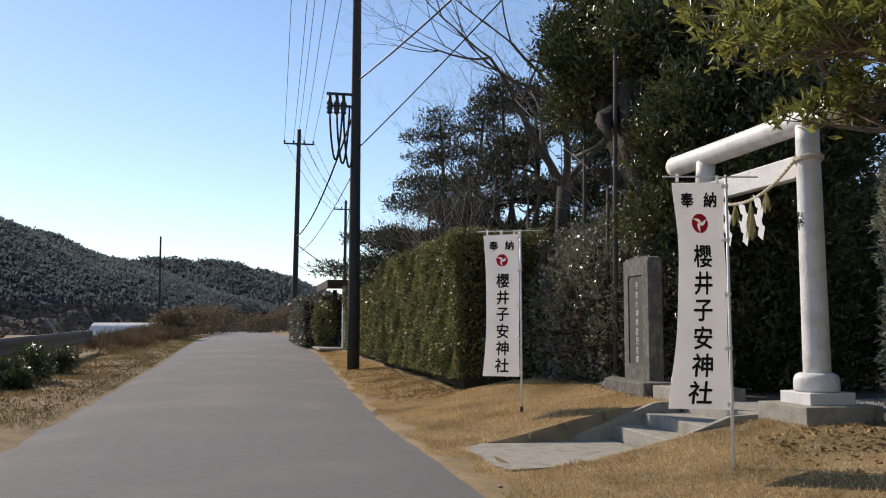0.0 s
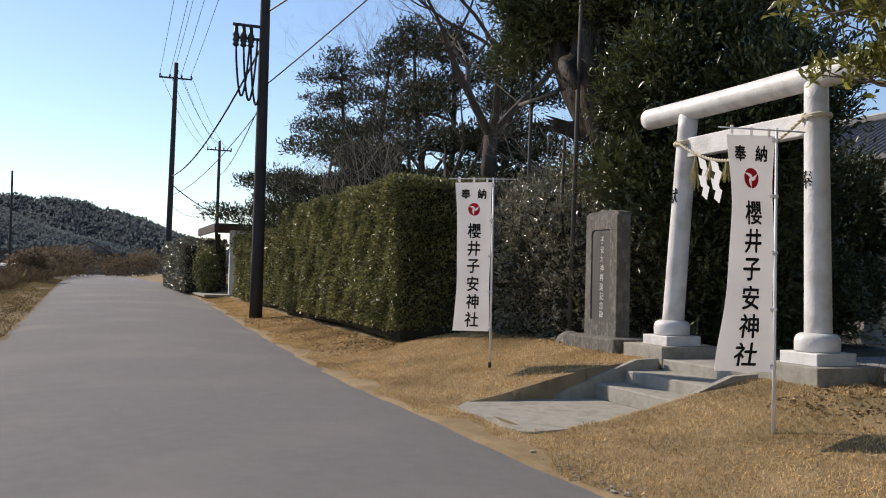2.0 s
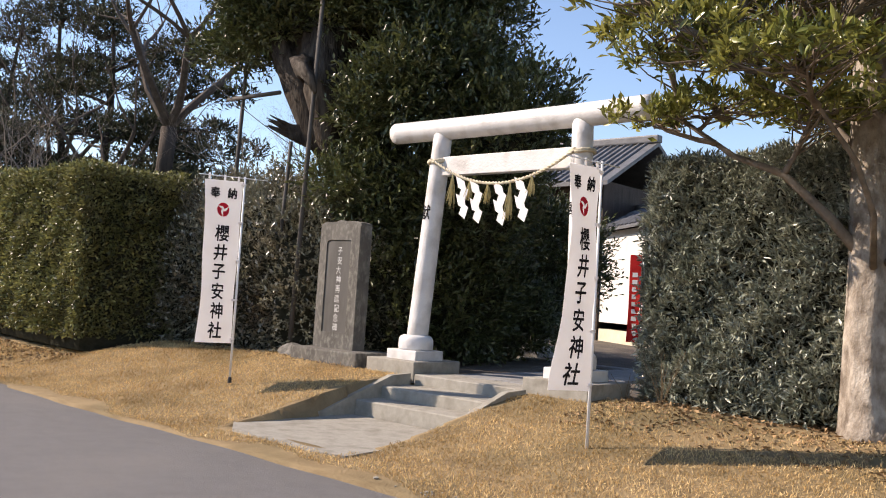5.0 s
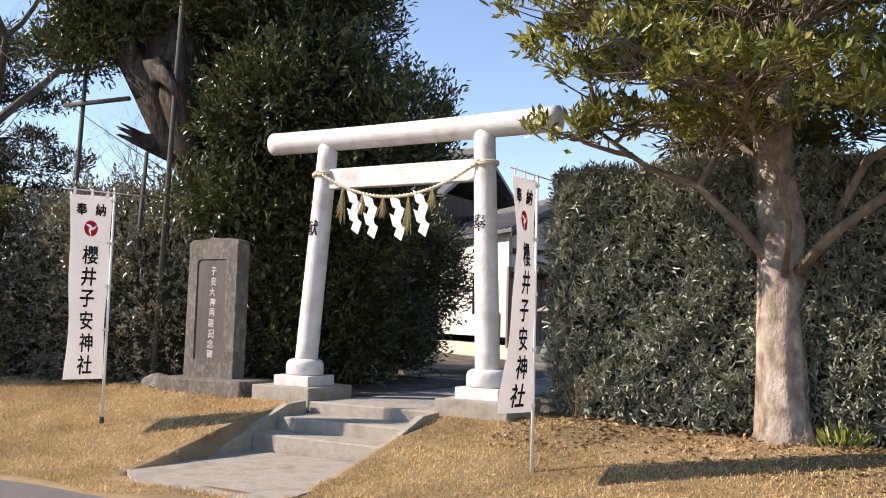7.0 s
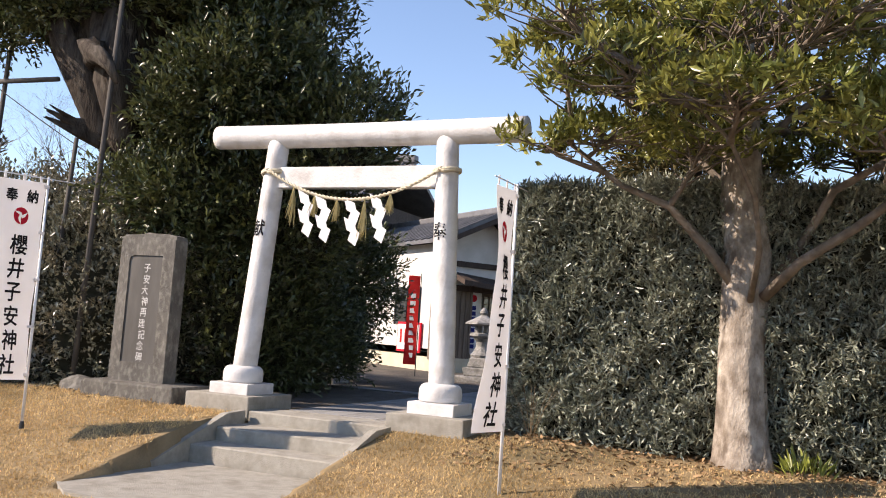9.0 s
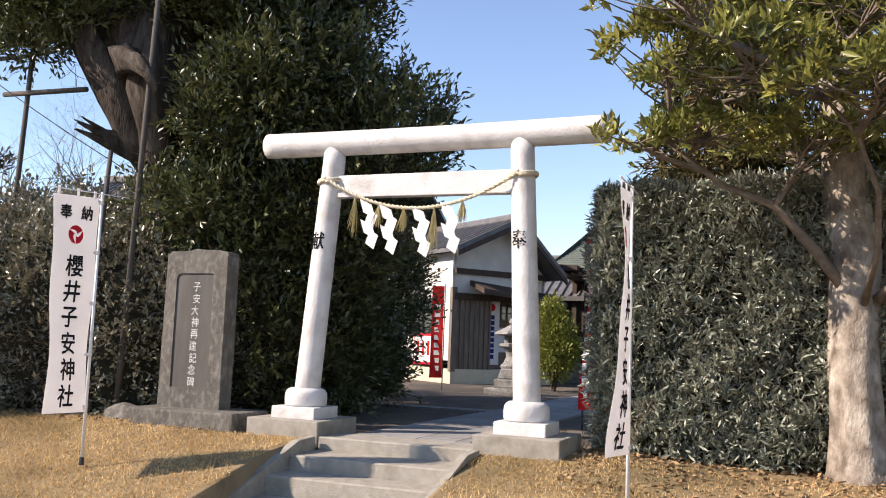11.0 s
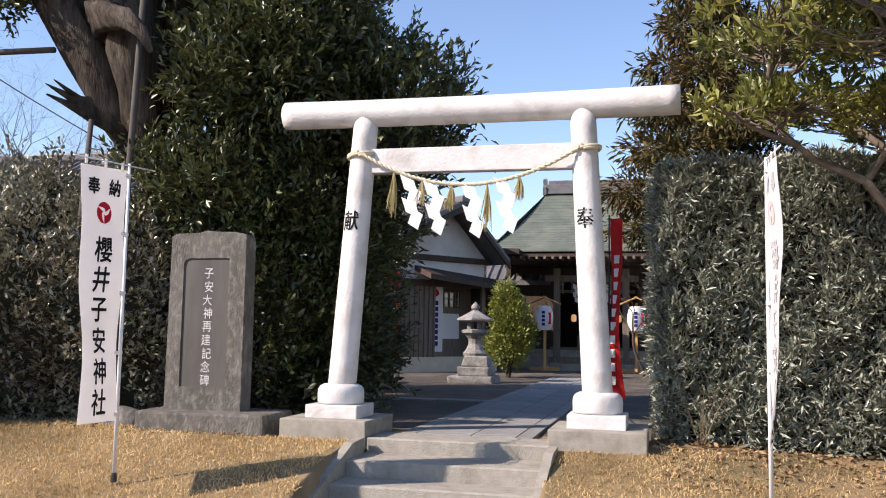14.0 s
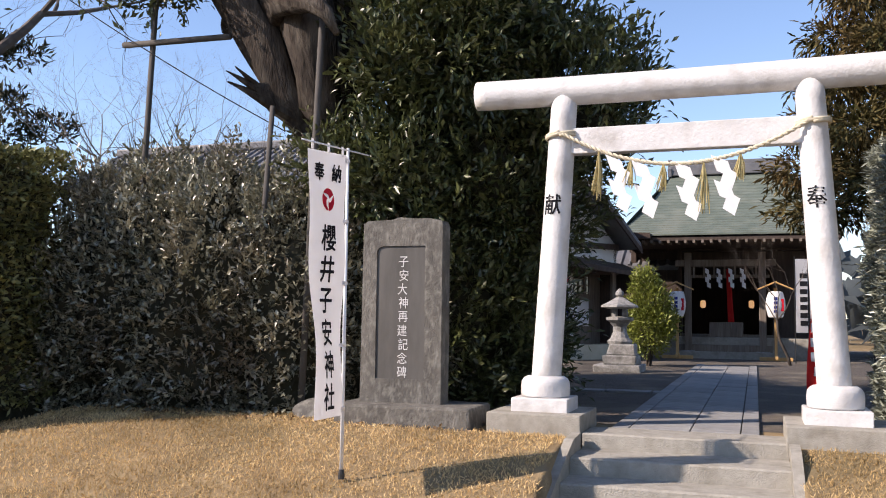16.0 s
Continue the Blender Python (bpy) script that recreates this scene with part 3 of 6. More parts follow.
def utility_pole(x, y, top, lean=(0, 0), arm=True, r=0.17, label="dark weathered utility pole with cross-arm and insulators"):
    zb = float(ground_z(x, y))
    t = thing("utility_pole", (x, y, zb), label, "utility pole", "poles along the lane")
    h = top - zb
    bm = bmesh.new()
    tube(bm, [(lean[0] * f * h, lean[1] * f * h, f * h - 0.02) for f in np.linspace(0, 1, 8)], [r * (1 - 0.35 * f) for f in np.linspace(0, 1, 8)], 14)
    part("shaft", bm, POLECON, t, smooth=True)
    if arm:
        bm = bmesh.new()
        lx, ly = lean[0] * h * 0.93, lean[1] * h * 0.93
        box(bm, (lx, ly, h * 0.93), (0.1, 2.0, 0.1), 0.01)
        part("cross_arm", bm, METALDARK, t)
        for dy in (-0.95, -0.35, 0.35, 0.95):
            bm = bmesh.new()
            lathe(bm, [(0.03, 0), (0.06, 0.04), (0.045, 0.09), (0.06, 0.13), (0.03, 0.2)], 10, (lx, ly + dy, h * 0.93 + 0.05))
            part("insulator", bm, METALDARK, t, smooth=True)
    return t, zb
P1 = (-18.2, -3.1)
P2 = (-49.0, -3.35)
P3 = (-66.0, 1.8)
t, zb = utility_pole(*P1, 14.0, (0.004, 0.002), False, 0.2, "dark weathered utility pole with cable terminations and hanging loops")
# cable terminations with hanging loops on the near pole
bm = bmesh.new()
box(bm, (0.0, -0.45, 9.0), (0.08, 1.0, 0.08), 0.01)
box(bm, (0.0, -0.45, 8.6), (0.08, 0.9, 0.08), 0.01)
part("termination_frame", bm, METALDARK, t)
for i, dy in enumerate((-0.85, -0.62, -0.4)):
    bm = bmesh.new()
    lathe(bm, [(0.04, 0), (0.11, 0.06), (0.07, 0.12), (0.11, 0.2), (0.07, 0.28), (0.11, 0.36), (0.07, 0.44), (0.05, 0.7)], 10, (0.06, dy, 8.3))
    part("cable_head", bm, METALDARK, t, smooth=True)
    bm = bmesh.new()
    dep = 1.7 + 0.12 * i
    tube(bm, [(0.08, dy + 0.42 * f, 8.4 - dep * math.sin(math.pi * f) ** 0.7 + 0.2 * f) for f in np.linspace(0, 1, 22)], [0.034] * 22, 7)
    part("hanging_cable", bm, CABLE, t, smooth=True)
t2, zb2 = utility_pole(*P2, 14.6, (0.0, 0.012), True, 0.2)
t3, zb3 = utility_pole(*P3, 12.3, (0.0, 0.004), True, 0.16)
t4, zb4 = utility_pole(-78.0, -14.4, 10.0, (0, -0.006), False, 0.13, "bare grey pole standing in the field")
def cable(name, a, b, sag, r, label, group):
    bm = bmesh.new()
    wire(bm, a, b, sag, r)
    single(name, bm, CABLE, label, "cable", group)


for dy, dz in ((-0.95, 0), (-0.35, 0), (0.0, 0.6), (0.35, 0), (0.95, 0)):
    for end, sag in (((14.0, -5.3 + dy, 16.2 + dz), 0.9), ((P3[0], P3[1] + dy, 11.4 + dz), 0.7)):
        cable("power_line", (P2[0], P2[1] + 0.16 + dy, 13.9 + dz), end, sag, 0.013, "thin black power line strung between the poles", "power lines along the lane")
for a, b, sag, r in (((P2[0], P2[1] + 0.1, 7.4), (P1[0], P1[1] - 0.05, 8.5), 0.75, 0.035),
                     ((P1[0], P1[1], 9.5), (6.0, 3.2, 13.5), 0.7, 0.028),
                     ((P1[0], P1[1], 7.2), (4.0, 4.0, 14.5), 0.4, 0.02),
                     ((P1[0], P1[1], 6.8), (P3[0], P3[1], 9.4), 0.5, 0.018),
                     ((P2[0], P2[1] + 0.1, 6.9), (-44.0, 4.0, 4.4), 1.1, 0.03),
                     ((P2[0], P2[1] + 0.1, 5.6), (P3[0], P3[1], 7.0), 0.9, 0.016),
                     ((P1[0], P1[1], 6.6), (P2[0], P2[1] + 0.1, 6.2), 0.5, 0.016)):
    cable("telephone_cable", a, b, sag, r, "slack black telephone cable between the poles and the house", "telephone cables along the lane")


# ---- hedges and bushes ----
def box_points(x0, x1, y0, y1, z0, z1, n, faces="-y+x+z", depth=0.12, rough=0.05):
    sx, sy, sz = x1 - x0, y1 - y0, z1 - z0
    area = {"-y": sx * sz, "+y": sx * sz, "+x": sy * sz, "-x": sy * sz, "+z": sx * sy}
    names = [faces[i:i + 2] for i in range(0, len(faces), 2)]
    tot = sum(area[f] for f in names)
    P, A = [], []
    for f in names:
        k = int(n * area[f] / tot)
        u, v, d = RNG.random(k), RNG.random(k), depth * RNG.random(k) ** 1.5
        if f[1] == "y":
            p = np.stack([x0 + u * sx, (y0 + d) if f[0] == "-" else (y1 - d), z0 + v * sz], 1)
            a = np.array([0, -1 if f[0] == "-" else 1, 0.35])
        elif f[1] == "x":
            p = np.stack([(x1 - d) if f[0] == "+" else (x0 + d), y0 + u * sy, z0 + v * sz], 1)
            a = np.array([1 if f[0] == "+" else -1, 0, 0.35])
        else:
            p = np.stack([x0 + u * sx, y0 + v * sy, z1 - d], 1)
            a = np.array([0, 0, 1.0])
        w = rough * (np.sin(p[:, 0] * 2.1 + p[:, 2] * 1.7) + np.sin(p[:, 0] * 5.3 - p[:, 2] * 4.1 + p[:, 1] * 3))
        p = p + np.sign(a)[None, :] * w[:, None] * (np.abs(a) > 0.5)
        P.append(p)
        A.append(np.repeat(a[None, :], k, 0))
    return np.concatenate(P), np.concatenate(A)


# solid filler behind the leaves, its dark colour acting as inner shade
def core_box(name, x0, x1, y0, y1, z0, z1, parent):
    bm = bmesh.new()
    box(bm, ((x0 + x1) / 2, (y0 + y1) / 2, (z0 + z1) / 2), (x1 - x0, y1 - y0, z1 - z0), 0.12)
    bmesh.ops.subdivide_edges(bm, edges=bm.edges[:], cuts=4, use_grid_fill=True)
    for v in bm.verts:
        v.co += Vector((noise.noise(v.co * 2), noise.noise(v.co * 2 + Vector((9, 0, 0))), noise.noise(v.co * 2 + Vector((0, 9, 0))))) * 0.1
    return part(name, bm, TWIG_SHADE, parent, "solid twig core, coloured dark for the shade inside the foliage")


def core_blob(bm, e, k=0.72):
    r = bmesh.ops.create_icosphere(bm, subdivisions=3, radius=1.0)
    for v in r["verts"]:
        d = v.co.copy()
        s = k * (1 + 0.35 * noise.noise(d * 2.3 + Vector(e[:3])))
        v.co = Vector((e[0] + d.x * e[3] * s, e[1] + d.y * e[4] * s, e[2] + d.z * e[5] * s))


# clipped hedge along the lane
h = thing("clipped_hedge", (0, 0, 0), "tall boxy clipped evergreen hedge along the lane", "hedge")
core_box("twig_core", -18.6, -7.62, -2.05, -0.3, 0.2, 3.3, h)
p, a = box_points(-18.7, -7.45, -2.28, -0.2, 0.42, 3.47, 80000, depth=0.2)
leaves("foliage", p, a, 0.09, 0.042, LEAF_HEDGE, h, spread=1.0)
h = thing("clipped_hedge", (0, 0, 0), "lower stretch of clipped evergreen hedge beyond the pole", "hedge")
core_box("twig_core", -28.8, -18.8, -2.0, -0.6, 0.3, 2.75, h)
p, a = box_points(-28.9, -18.7, -2.2, -0.5, 0.45, 2.95, 22000)
leaves("foliage", p, a, 0.1, 0.055, LEAF_HEDGE, h, spread=0.75)
h = thing("clipped_hedge", (0, 0, 0), "dark rounded hedge on the far side of the house entrance", "hedge")
core_box("twig_core", -46.5, -36.2, -3.5, -1.5, 0.4, 2.75, h)
p, a = box_points(-46.6, -36.0, -3.65, -1.4, 0.5, 2.95, 14000, rough=0.1)
leaves("foliage", p, a, 0.13, 0.07, LEAF_BUSH, h, spread=0.8)

# loose bushes between clipped hedge and gate
b1 = [(-7.35, 0.3, 1.5, 0.7, 1.0, 1.9), (-6.7, 0.6, 1.6, 1.0, 1.25, 1.9), (-5.7, 0.5, 1.5, 1.2, 1.2, 1.9), (-4.6, 0.7, 1.4, 1.1, 1.1, 1.9), (-7.1, 1.4, 2.4, 0.9, 1.1, 1.4), (-6.0, 1.2, 2.4, 1.0, 1.0, 1.2), (-3.7, 1.3, 1.6, 1.0, 1.1, 1.9)]
h = thing("evergreen_bush", (0, 0, 0), "dense dark glossy evergreen bushes behind the banner", "bush")
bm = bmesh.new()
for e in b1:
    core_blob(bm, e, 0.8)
part("twig_core", bm, TWIG_SHADE, h, "solid twig core, coloured dark for the shade inside the foliage")
p, a = shell(b1, 14000, 0.3, 0.22, 0.35)
sprays("foliage", p[:14000], a[:14000], 6, 0.16, 0.085, 0.036, LEAF_BUSH, h)

# tall broad tree behind the memorial stone
big = thing("broadleaf_tree", (0, 0, 0), "huge old leaning evergreen tree with a gnarled trunk", "tree")
bm = bmesh.new()
tube(bm, [(-4.2, 1.3, 0.2), (-4.25, 1.2, 1.4), (-4.2, 1.1, 2.6), (-4.22, 1.05, 3.4), (-4.4, 1.05, 4.0), (-4.6, 1.1, 4.5), (-4.75, 1.1, 5.0), (-4.95, 1.1, 5.5), (-5.15, 1.15, 6.0), (-5.3, 1.2, 6.5), (-5.6, 1.3, 8.0)], [0.5, 0.42, 0.36, 0.36, 0.46, 0.56, 0.68, 0.8, 0.85, 0.8, 0.4], 48, 0.55)
tube(bm, [(-4.6, 0.95, 3.5), (-4.85, 0.65, 4.3), (-5.15, 0.55, 5.1), (-5.75, 0.5, 6.0), (-6.3, 0.5, 6.9)], [0.02, 0.24, 0.3, 0.3, 0.2], 20, 0.5)
tube(bm, [(-4.15, 0.9, 3.3), (-4.3, 0.5, 4.2), (-4.45, 0.4, 5.0), (-4.6, 0.5, 6.4)], [0.02, 0.22, 0.3, 0.2], 20, 0.5)
tube(bm, [(-5.3, 1.0, 5.6), (-6.0, 0.9, 6.3), (-6.8, 0.8, 6.8), (-7.4, 0.7, 7.1), (-7.9, 0.5, 7.5)], [0.5, 0.36, 0.25, 0.16, 0.06], 14, 0.3)
tube(bm, [(-5.0, 0.6, 5.5), (-4.7, 0.1, 5.42), (-4.35, -0.2, 5.25), (-4.0, -0.38, 5.12), (-3.8, -0.4, 4.95), (-3.68, -0.38, 4.72)], [0.26, 0.2, 0.14, 0.12, 0.08, 0.03], 16, 0.6)
tube(bm, [(-6.2, 0.8, 6.4), (-6.9, 0.5, 6.25), (-7.6, 0.35, 6.0)], [0.1, 0.07, 0.03], 8, 0.3)
tube(bm, [(-5.0, 1.2, 5.8), (-4.0, 1.0, 6.8), (-3.0, 0.9, 7.4), (-1.9, 0.9, 7.9)], [0.4, 0.3, 0.2, 0.1], 12, 0.3)
tube(bm, [(-4.9, 1.2, 4.7), (-4.2, 1.5, 5.0), (-3.2, 1.9, 5.6), (-2.0, 2.2, 6.0)], [0.34, 0.28, 0.2, 0.08], 12, 0.3)
tube(bm, [(-4.4, 1.3, 1.2), (-3.2, 1.6, 2.6), (-2.2, 1.9, 4.0), (-1.4, 2.1, 5.2)], [0.2, 0.16, 0.12, 0.05], 10, 0.2)
part("trunk", bm, BARK_OLD, big, smooth=True)
bm = bmesh.new()
for k in range(9):
    a0 = 2.6 + k * 0.1
    tube(bm, [(-4.7, 0.75, 4.0 + 0.05 * k), (-4.95 - 0.02 * k, 0.3, 4.16 + 0.03 * k), (-5.12 - 0.05 * (k % 4), -0.1 - 0.04 * (k % 3), 4.28 + 0.03 * k)], [0.08, 0.055, 0.008], 5)
part("broken_branch", bm, BARK_OLD, big, "splintered dead branch stub")
crown_low = [(-2.6, 2.5, 1.6, 0.8, 0.9, 1.3), (-2.0, 2.0, 2.95, 0.75, 0.75, 0.85), (-3.0, 1.5, 1.7, 0.9, 0.9, 1.5), (-2.7, 2.2, 1.7, 0.9, 1.0, 1.4), (-2.5, 1.6, 3.4, 0.9, 0.9, 1.1), (-3.3, 1.0, 3.4, 0.8, 0.7, 1.1), (-1.5, 1.9, 4.1, 0.9, 0.9, 0.9), (-2.7, 1.4, 5.2, 1.1, 1.1, 0.95), (-1.4, 2.2, 4.7, 0.8, 0.9, 0.62)]
crown_mid = [(-3.6, 1.7, 6.8, 1.3, 1.3, 1.1), (-2.4, 2.0, 6.0, 0.75, 0.9, 0.75), (-4.9, 1.3, 8.2, 1.8, 1.5, 1.1), (-6.6, 0.6, 7.5, 1.1, 0.9, 0.6), (-6.4, 1.2, 8.8, 1.6, 1.3, 0.9), (-3.1, 2.6, 7.6, 1.2, 1.3, 0.9), (-6.4, 0.1, 6.55, 0.9, 0.6, 0.4)]
crown_top = [(-5.6, 0.0, 6.6, 1.0, 0.7, 0.5), (-3.4, 0.5, 6.4, 0.8, 0.6, 0.6), (-2.9, 0.7, 5.0, 0.7, 0.6, 0.7), (-3.7, 0.6, 3.2, 0.6, 0.5, 0.6), (-3.4, 4.0, 2.4, 1.0, 1.5, 2.0), (-4.2, 6.4, 2.2, 1.2, 1.6, 1.8), (-3.3, 3.4, 4.6, 1.2, 1.3, 1.0)]
crown_hang = [(-6.3, 0.3, 6.1, 0.8, 0.6, 0.5), (-7.3, 0.3, 6.2, 0.7, 0.5, 0.4), (-5.7, 0.0, 6.4, 0.7, 0.5, 0.45), (-7.3, 0.8, 7.5, 0.8, 0.8, 0.5), (-4.4, 0.4, 6.6, 0.9, 0.6, 0.6), (-3.6, 0.6, 4.4, 0.6, 0.5, 0.7), (-2.1, 2.2, 6.8, 0.65, 0.8, 0.55), (-2.75, 3.6, 1.15, 0.7, 0.8, 0.85), (-3.1, 4.4, 1.5, 0.8, 0.9, 0.9)]
crown = crown_low + crown_mid + crown_top + crown_hang
crng = random.Random(77)
small = []
for e in crown[9:]:
    for q in range(4):
        o = [crng.uniform(-0.62, 0.62) for _ in range(3)]
        k = crng.uniform(0.42, 0.66)
        small.append((e[0] + o[0] * e[3], e[1] + o[1] * e[4], e[2] + o[2] * e[5], e[3] * k, e[4] * k, e[5] * k))
p, a = shell(crown[:9] + small, 30000, 0.5, 0.3, 0.4)
sprays("crown", p, a, 7, 0.4, 0.125, 0.046, LEAF_BIG, big, lift=0.85)
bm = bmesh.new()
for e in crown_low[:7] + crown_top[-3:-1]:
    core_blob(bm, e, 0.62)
part("twig_core", bm, TWIG_SHADE, big, "solid twig core, coloured dark for the shade inside the foliage")
# props
for (x, y, z1, r) in ((-6.8, 0.35, 6.2, 0.04), (-4.82, 0.0, 4.05, 0.035), (-4.05, -0.15, 6.5, 0.04)):
    bm = bmesh.new()
    tube(bm, [(x - 0.1, y, 0.3), (x, y, z1 * 0.5), (x + 0.12, y, z1)], [r, r, r * 0.9], 9)
    single("tree_prop", bm, PROPWOOD, "slim grey wooden pole propping the old tree", "prop", "tree props", smooth=True)
bm = bmesh.new()
tube(bm, [(-7.15, 0.3, 5.1), (-5.5, 0.28, 5.06)], [0.04, 0.04], 9)
single("cross_prop", bm, PROPWOOD, "horizontal wooden rail lashed to the tree props", "prop", smooth=True)

# right-hand hedge
h = thing("loose_hedge", (0, 0, 0), "tall shaggy hedge of narrow grey-green leaves", "hedge")
core_box("twig_core", 2.18, 11.5, 0.6, 1.9, 0.35, 3.2, h)
p, a = box_points(2.06, 12.0, 0.42, 2.0, 0.38, 3.36, 22000, "-y-x+z", 0.26, 0.045)
sprays("foliage", p, a, 9, 0.1, 0.11, 0.024, LEAF_RIGHT, h, lift=0.55, spread=0.9)

bm = bmesh.new()
wire(bm, (-9.5, -0.3, 6.9), (-4.8, 0.5, 3.85), 0.12, 0.008)
single("stay_wire", bm, CABLE, "thin black stay wire running to the old tree", "cable")


# ---- tree in front of the right hedge ----
def grow(bm, tips, p, d, r, length, depth, rr, up=0.1, split=2, sides=7, shrink=0.72, bendy=0.35):
    """A branch that bends, tapers and forks; its ends are gathered in tips."""
    n = 4
    pts, rad = [p.copy()], [r]
    for i in range(n):
        d = (d + Vector((rr.gauss(0, bendy), rr.gauss(0, bendy), rr.gauss(0, bendy) + up)) * 0.45).normalized()
        p = p + d * (length / n)
        pts.append(p.copy())
        rad.append(r * (1 - (1 - shrink) * (i + 1) / n))
    tube(bm, pts, rad, sides, 0, False)
    if depth <= 0:
        tips.append((p.copy(), d.copy()))
        return
    if depth <= 2:
        tips.append((pts[2].copy(), d.copy()))
    for k in range(split + (rr.random() < 0.4)):
        q = (d + Vector((rr.gauss(0, 0.6), rr.gauss(0, 0.6), rr.gauss(0, 0.4)))).normalized()
        grow(bm, tips, p.copy(), q, rad[-1] * rr.uniform(0.6, 0.85), length * rr.uniform(0.62, 0.85), depth - 1, rr, up, split, max(4, sides - 1), shrink, bendy)


yama = thing("bayberry_tree", (4.78, 0.35, 0.3), "broad tree with pale blotched trunk, low limbs and yellow-green leaves", "tree")
bm = bmesh.new()
tube(bm, [(0, 0, -0.1), (0.0, 0, 0.15), (-0.03, 0, 0.5), (-0.06, 0, 1.1), (-0.05, 0.02, 1.8), (-0.05, 0.05, 2.3), (-0.12, 0.1, 2.9), (-0.16, 0.15, 3.7), (-0.2, 0.2, 4.6), (-0.15, 0.25, 5.6), (-0.1, 0.3, 6.6)],
     [0.38, 0.3, 0.25, 0.235, 0.24, 0.25, 0.225, 0.2, 0.17, 0.11, 0.04], 30, 0.22)
part("trunk", bm, BARK_PALE, yama, smooth=True)
clumps_front = [(-2.3, -1.7, 3.95, 0.75, 0.75, 0.4), (-2.0, -0.9, 3.35, 0.8, 0.7, 0.3), (-1.5, -2.4, 3.6, 0.9, 0.8, 0.4), (-2.2, -2.6, 4.2, 0.7, 0.7, 0.35), (-1.2, -1.4, 4.3, 0.9, 0.8, 0.4), (-2.1, 0.0, 4.2, 0.8, 0.8, 0.4), (-0.9, -0.7, 3.3, 0.8, 0.7, 0.28), (-0.3, -2.6, 3.3, 0.9, 0.8, 0.32), (0.6, -2.9, 3.9, 1.0, 0.8, 0.4)]
clumps_side = [(0.3, -1.6, 4.7, 1.0, 0.9, 0.45), (1.4, -1.9, 3.3, 0.9, 0.9, 0.35), (2.2, -2.4, 4.1, 0.9, 0.9, 0.45), (2.0, -1.0, 4.6, 1.0, 0.9, 0.45), (1.2, -0.3, 3.5, 0.8, 0.8, 0.3), (3.0, -0.9, 3.6, 0.9, 0.9, 0.4), (2.9, 0.6, 4.4, 0.9, 0.9, 0.45), (1.2, 1.2, 5.0, 1.0, 0.9, 0.5), (-0.6, 0.8, 5.2, 1.0, 0.9, 0.5)]
clumps_top = [(-1.5, 1.4, 4.6, 0.9, 0.9, 0.45), (0.2, -0.4, 5.8, 1.1, 1.0, 0.5), (-0.9, -0.9, 5.4, 0.9, 0.9, 0.45), (1.3, -0.2, 6.2, 0.9, 0.9, 0.45), (-0.2, 0.5, 6.7, 0.9, 0.9, 0.45), (0.9, -2.6, 2.95, 0.6, 0.6, 0.2), (-2.7, -1.3, 3.2, 0.5, 0.5, 0.22)]
clumps_inner = [(0.9, 0.6, 4.2, 0.9, 0.8, 0.5), (-0.2, -0.9, 4.1, 0.8, 0.7, 0.4), (2.4, 0.2, 5.4, 0.9, 0.9, 0.5), (3.3, -0.2, 4.6, 0.8, 0.8, 0.4), (-0.6, 0.6, 4.2, 0.8, 0.8, 0.4), (-1.5, -1.6, 4.9, 0.8, 0.8, 0.4), (1.0, -2.2, 4.7, 0.9, 0.8, 0.4), (-0.3, -2.2, 4.1, 0.8, 0.8, 0.4), (0.2, 1.4, 3.9, 0.9, 0.8, 0.4)]
clumps_low = [(1.5, 0.5, 3.35, 0.8, 0.7, 0.32), (2.5, 0.7, 3.5, 0.8, 0.8, 0.35), (0.8, 1.0, 3.5, 0.8, 0.7, 0.35), (-1.3, 0.9, 3.5, 0.7, 0.6, 0.25), (3.4, 0.2, 3.8, 0.8, 0.8, 0.4), (-0.4, 0.9, 3.3, 0.7, 0.6, 0.25), (2.0, -0.6, 3.3, 0.7, 0.7, 0.3)]
clumps = clumps_front + clumps_side + clumps_top + clumps_inner + clumps_low
clumps = [(e[0] * 0.88 + 0.32, e[1] * 0.92, e[2] + 0.12, e[3] * 0.92, e[4] * 0.92, e[5]) for e in clumps]
MAIN = []
MAIN.append([(-0.08, -0.05, 1.85), (-0.4, -0.25, 2.3), (-0.8, -0.55, 2.75), (-1.3, -0.7, 2.95), (-1.8, -1.0, 3.35)])
MAIN.append([(0.02, -0.2, 1.8), (0.12, -0.6, 2.3), (0.1, -1.1, 2.75), (-0.1, -1.6, 3.2), (-0.5, -2.0, 3.6)])
MAIN.append([(0.15, -0.12, 1.85), (0.5, -0.45, 2.2), (1.0, -0.9, 2.5), (1.6, -1.4, 2.95), (2.2, -1.8, 3.6)])
MAIN.append([(0.2, 0.0, 1.95), (0.5, 0.1, 2.45), (0.8, -0.05, 3.0), (1.4, -0.2, 3.35), (2.4, -0.2, 4.0)])
MAIN.append([(-0.05, 0.05, 2.2), (-0.13, 0.12, 3.2), (-0.2, 0.2, 4.4), (-0.1, 0.3, 5.6), (0.1, 0.2, 6.4)])
MAIN.append([(-0.1, 0.1, 2.9), (-0.6, 0.4, 3.4), (-1.1, 0.6, 3.9), (-1.6, 0.7, 4.3)])
MAIN.append([(0.1, 0.1, 2.0), (0.3, 0.35, 2.5), (0.6, 0.6, 2.9), (1.1, 0.7, 3.1), (1.8, 0.7, 3.3)])
MAIN.append([(-0.1, 0.15, 3.4), (0.4, 0.5, 4.0), (1.0, 0.8, 4.5), (1.4, 0.9, 4.9)])
rr = random.Random(5)
tips_p, tips_d = [], []
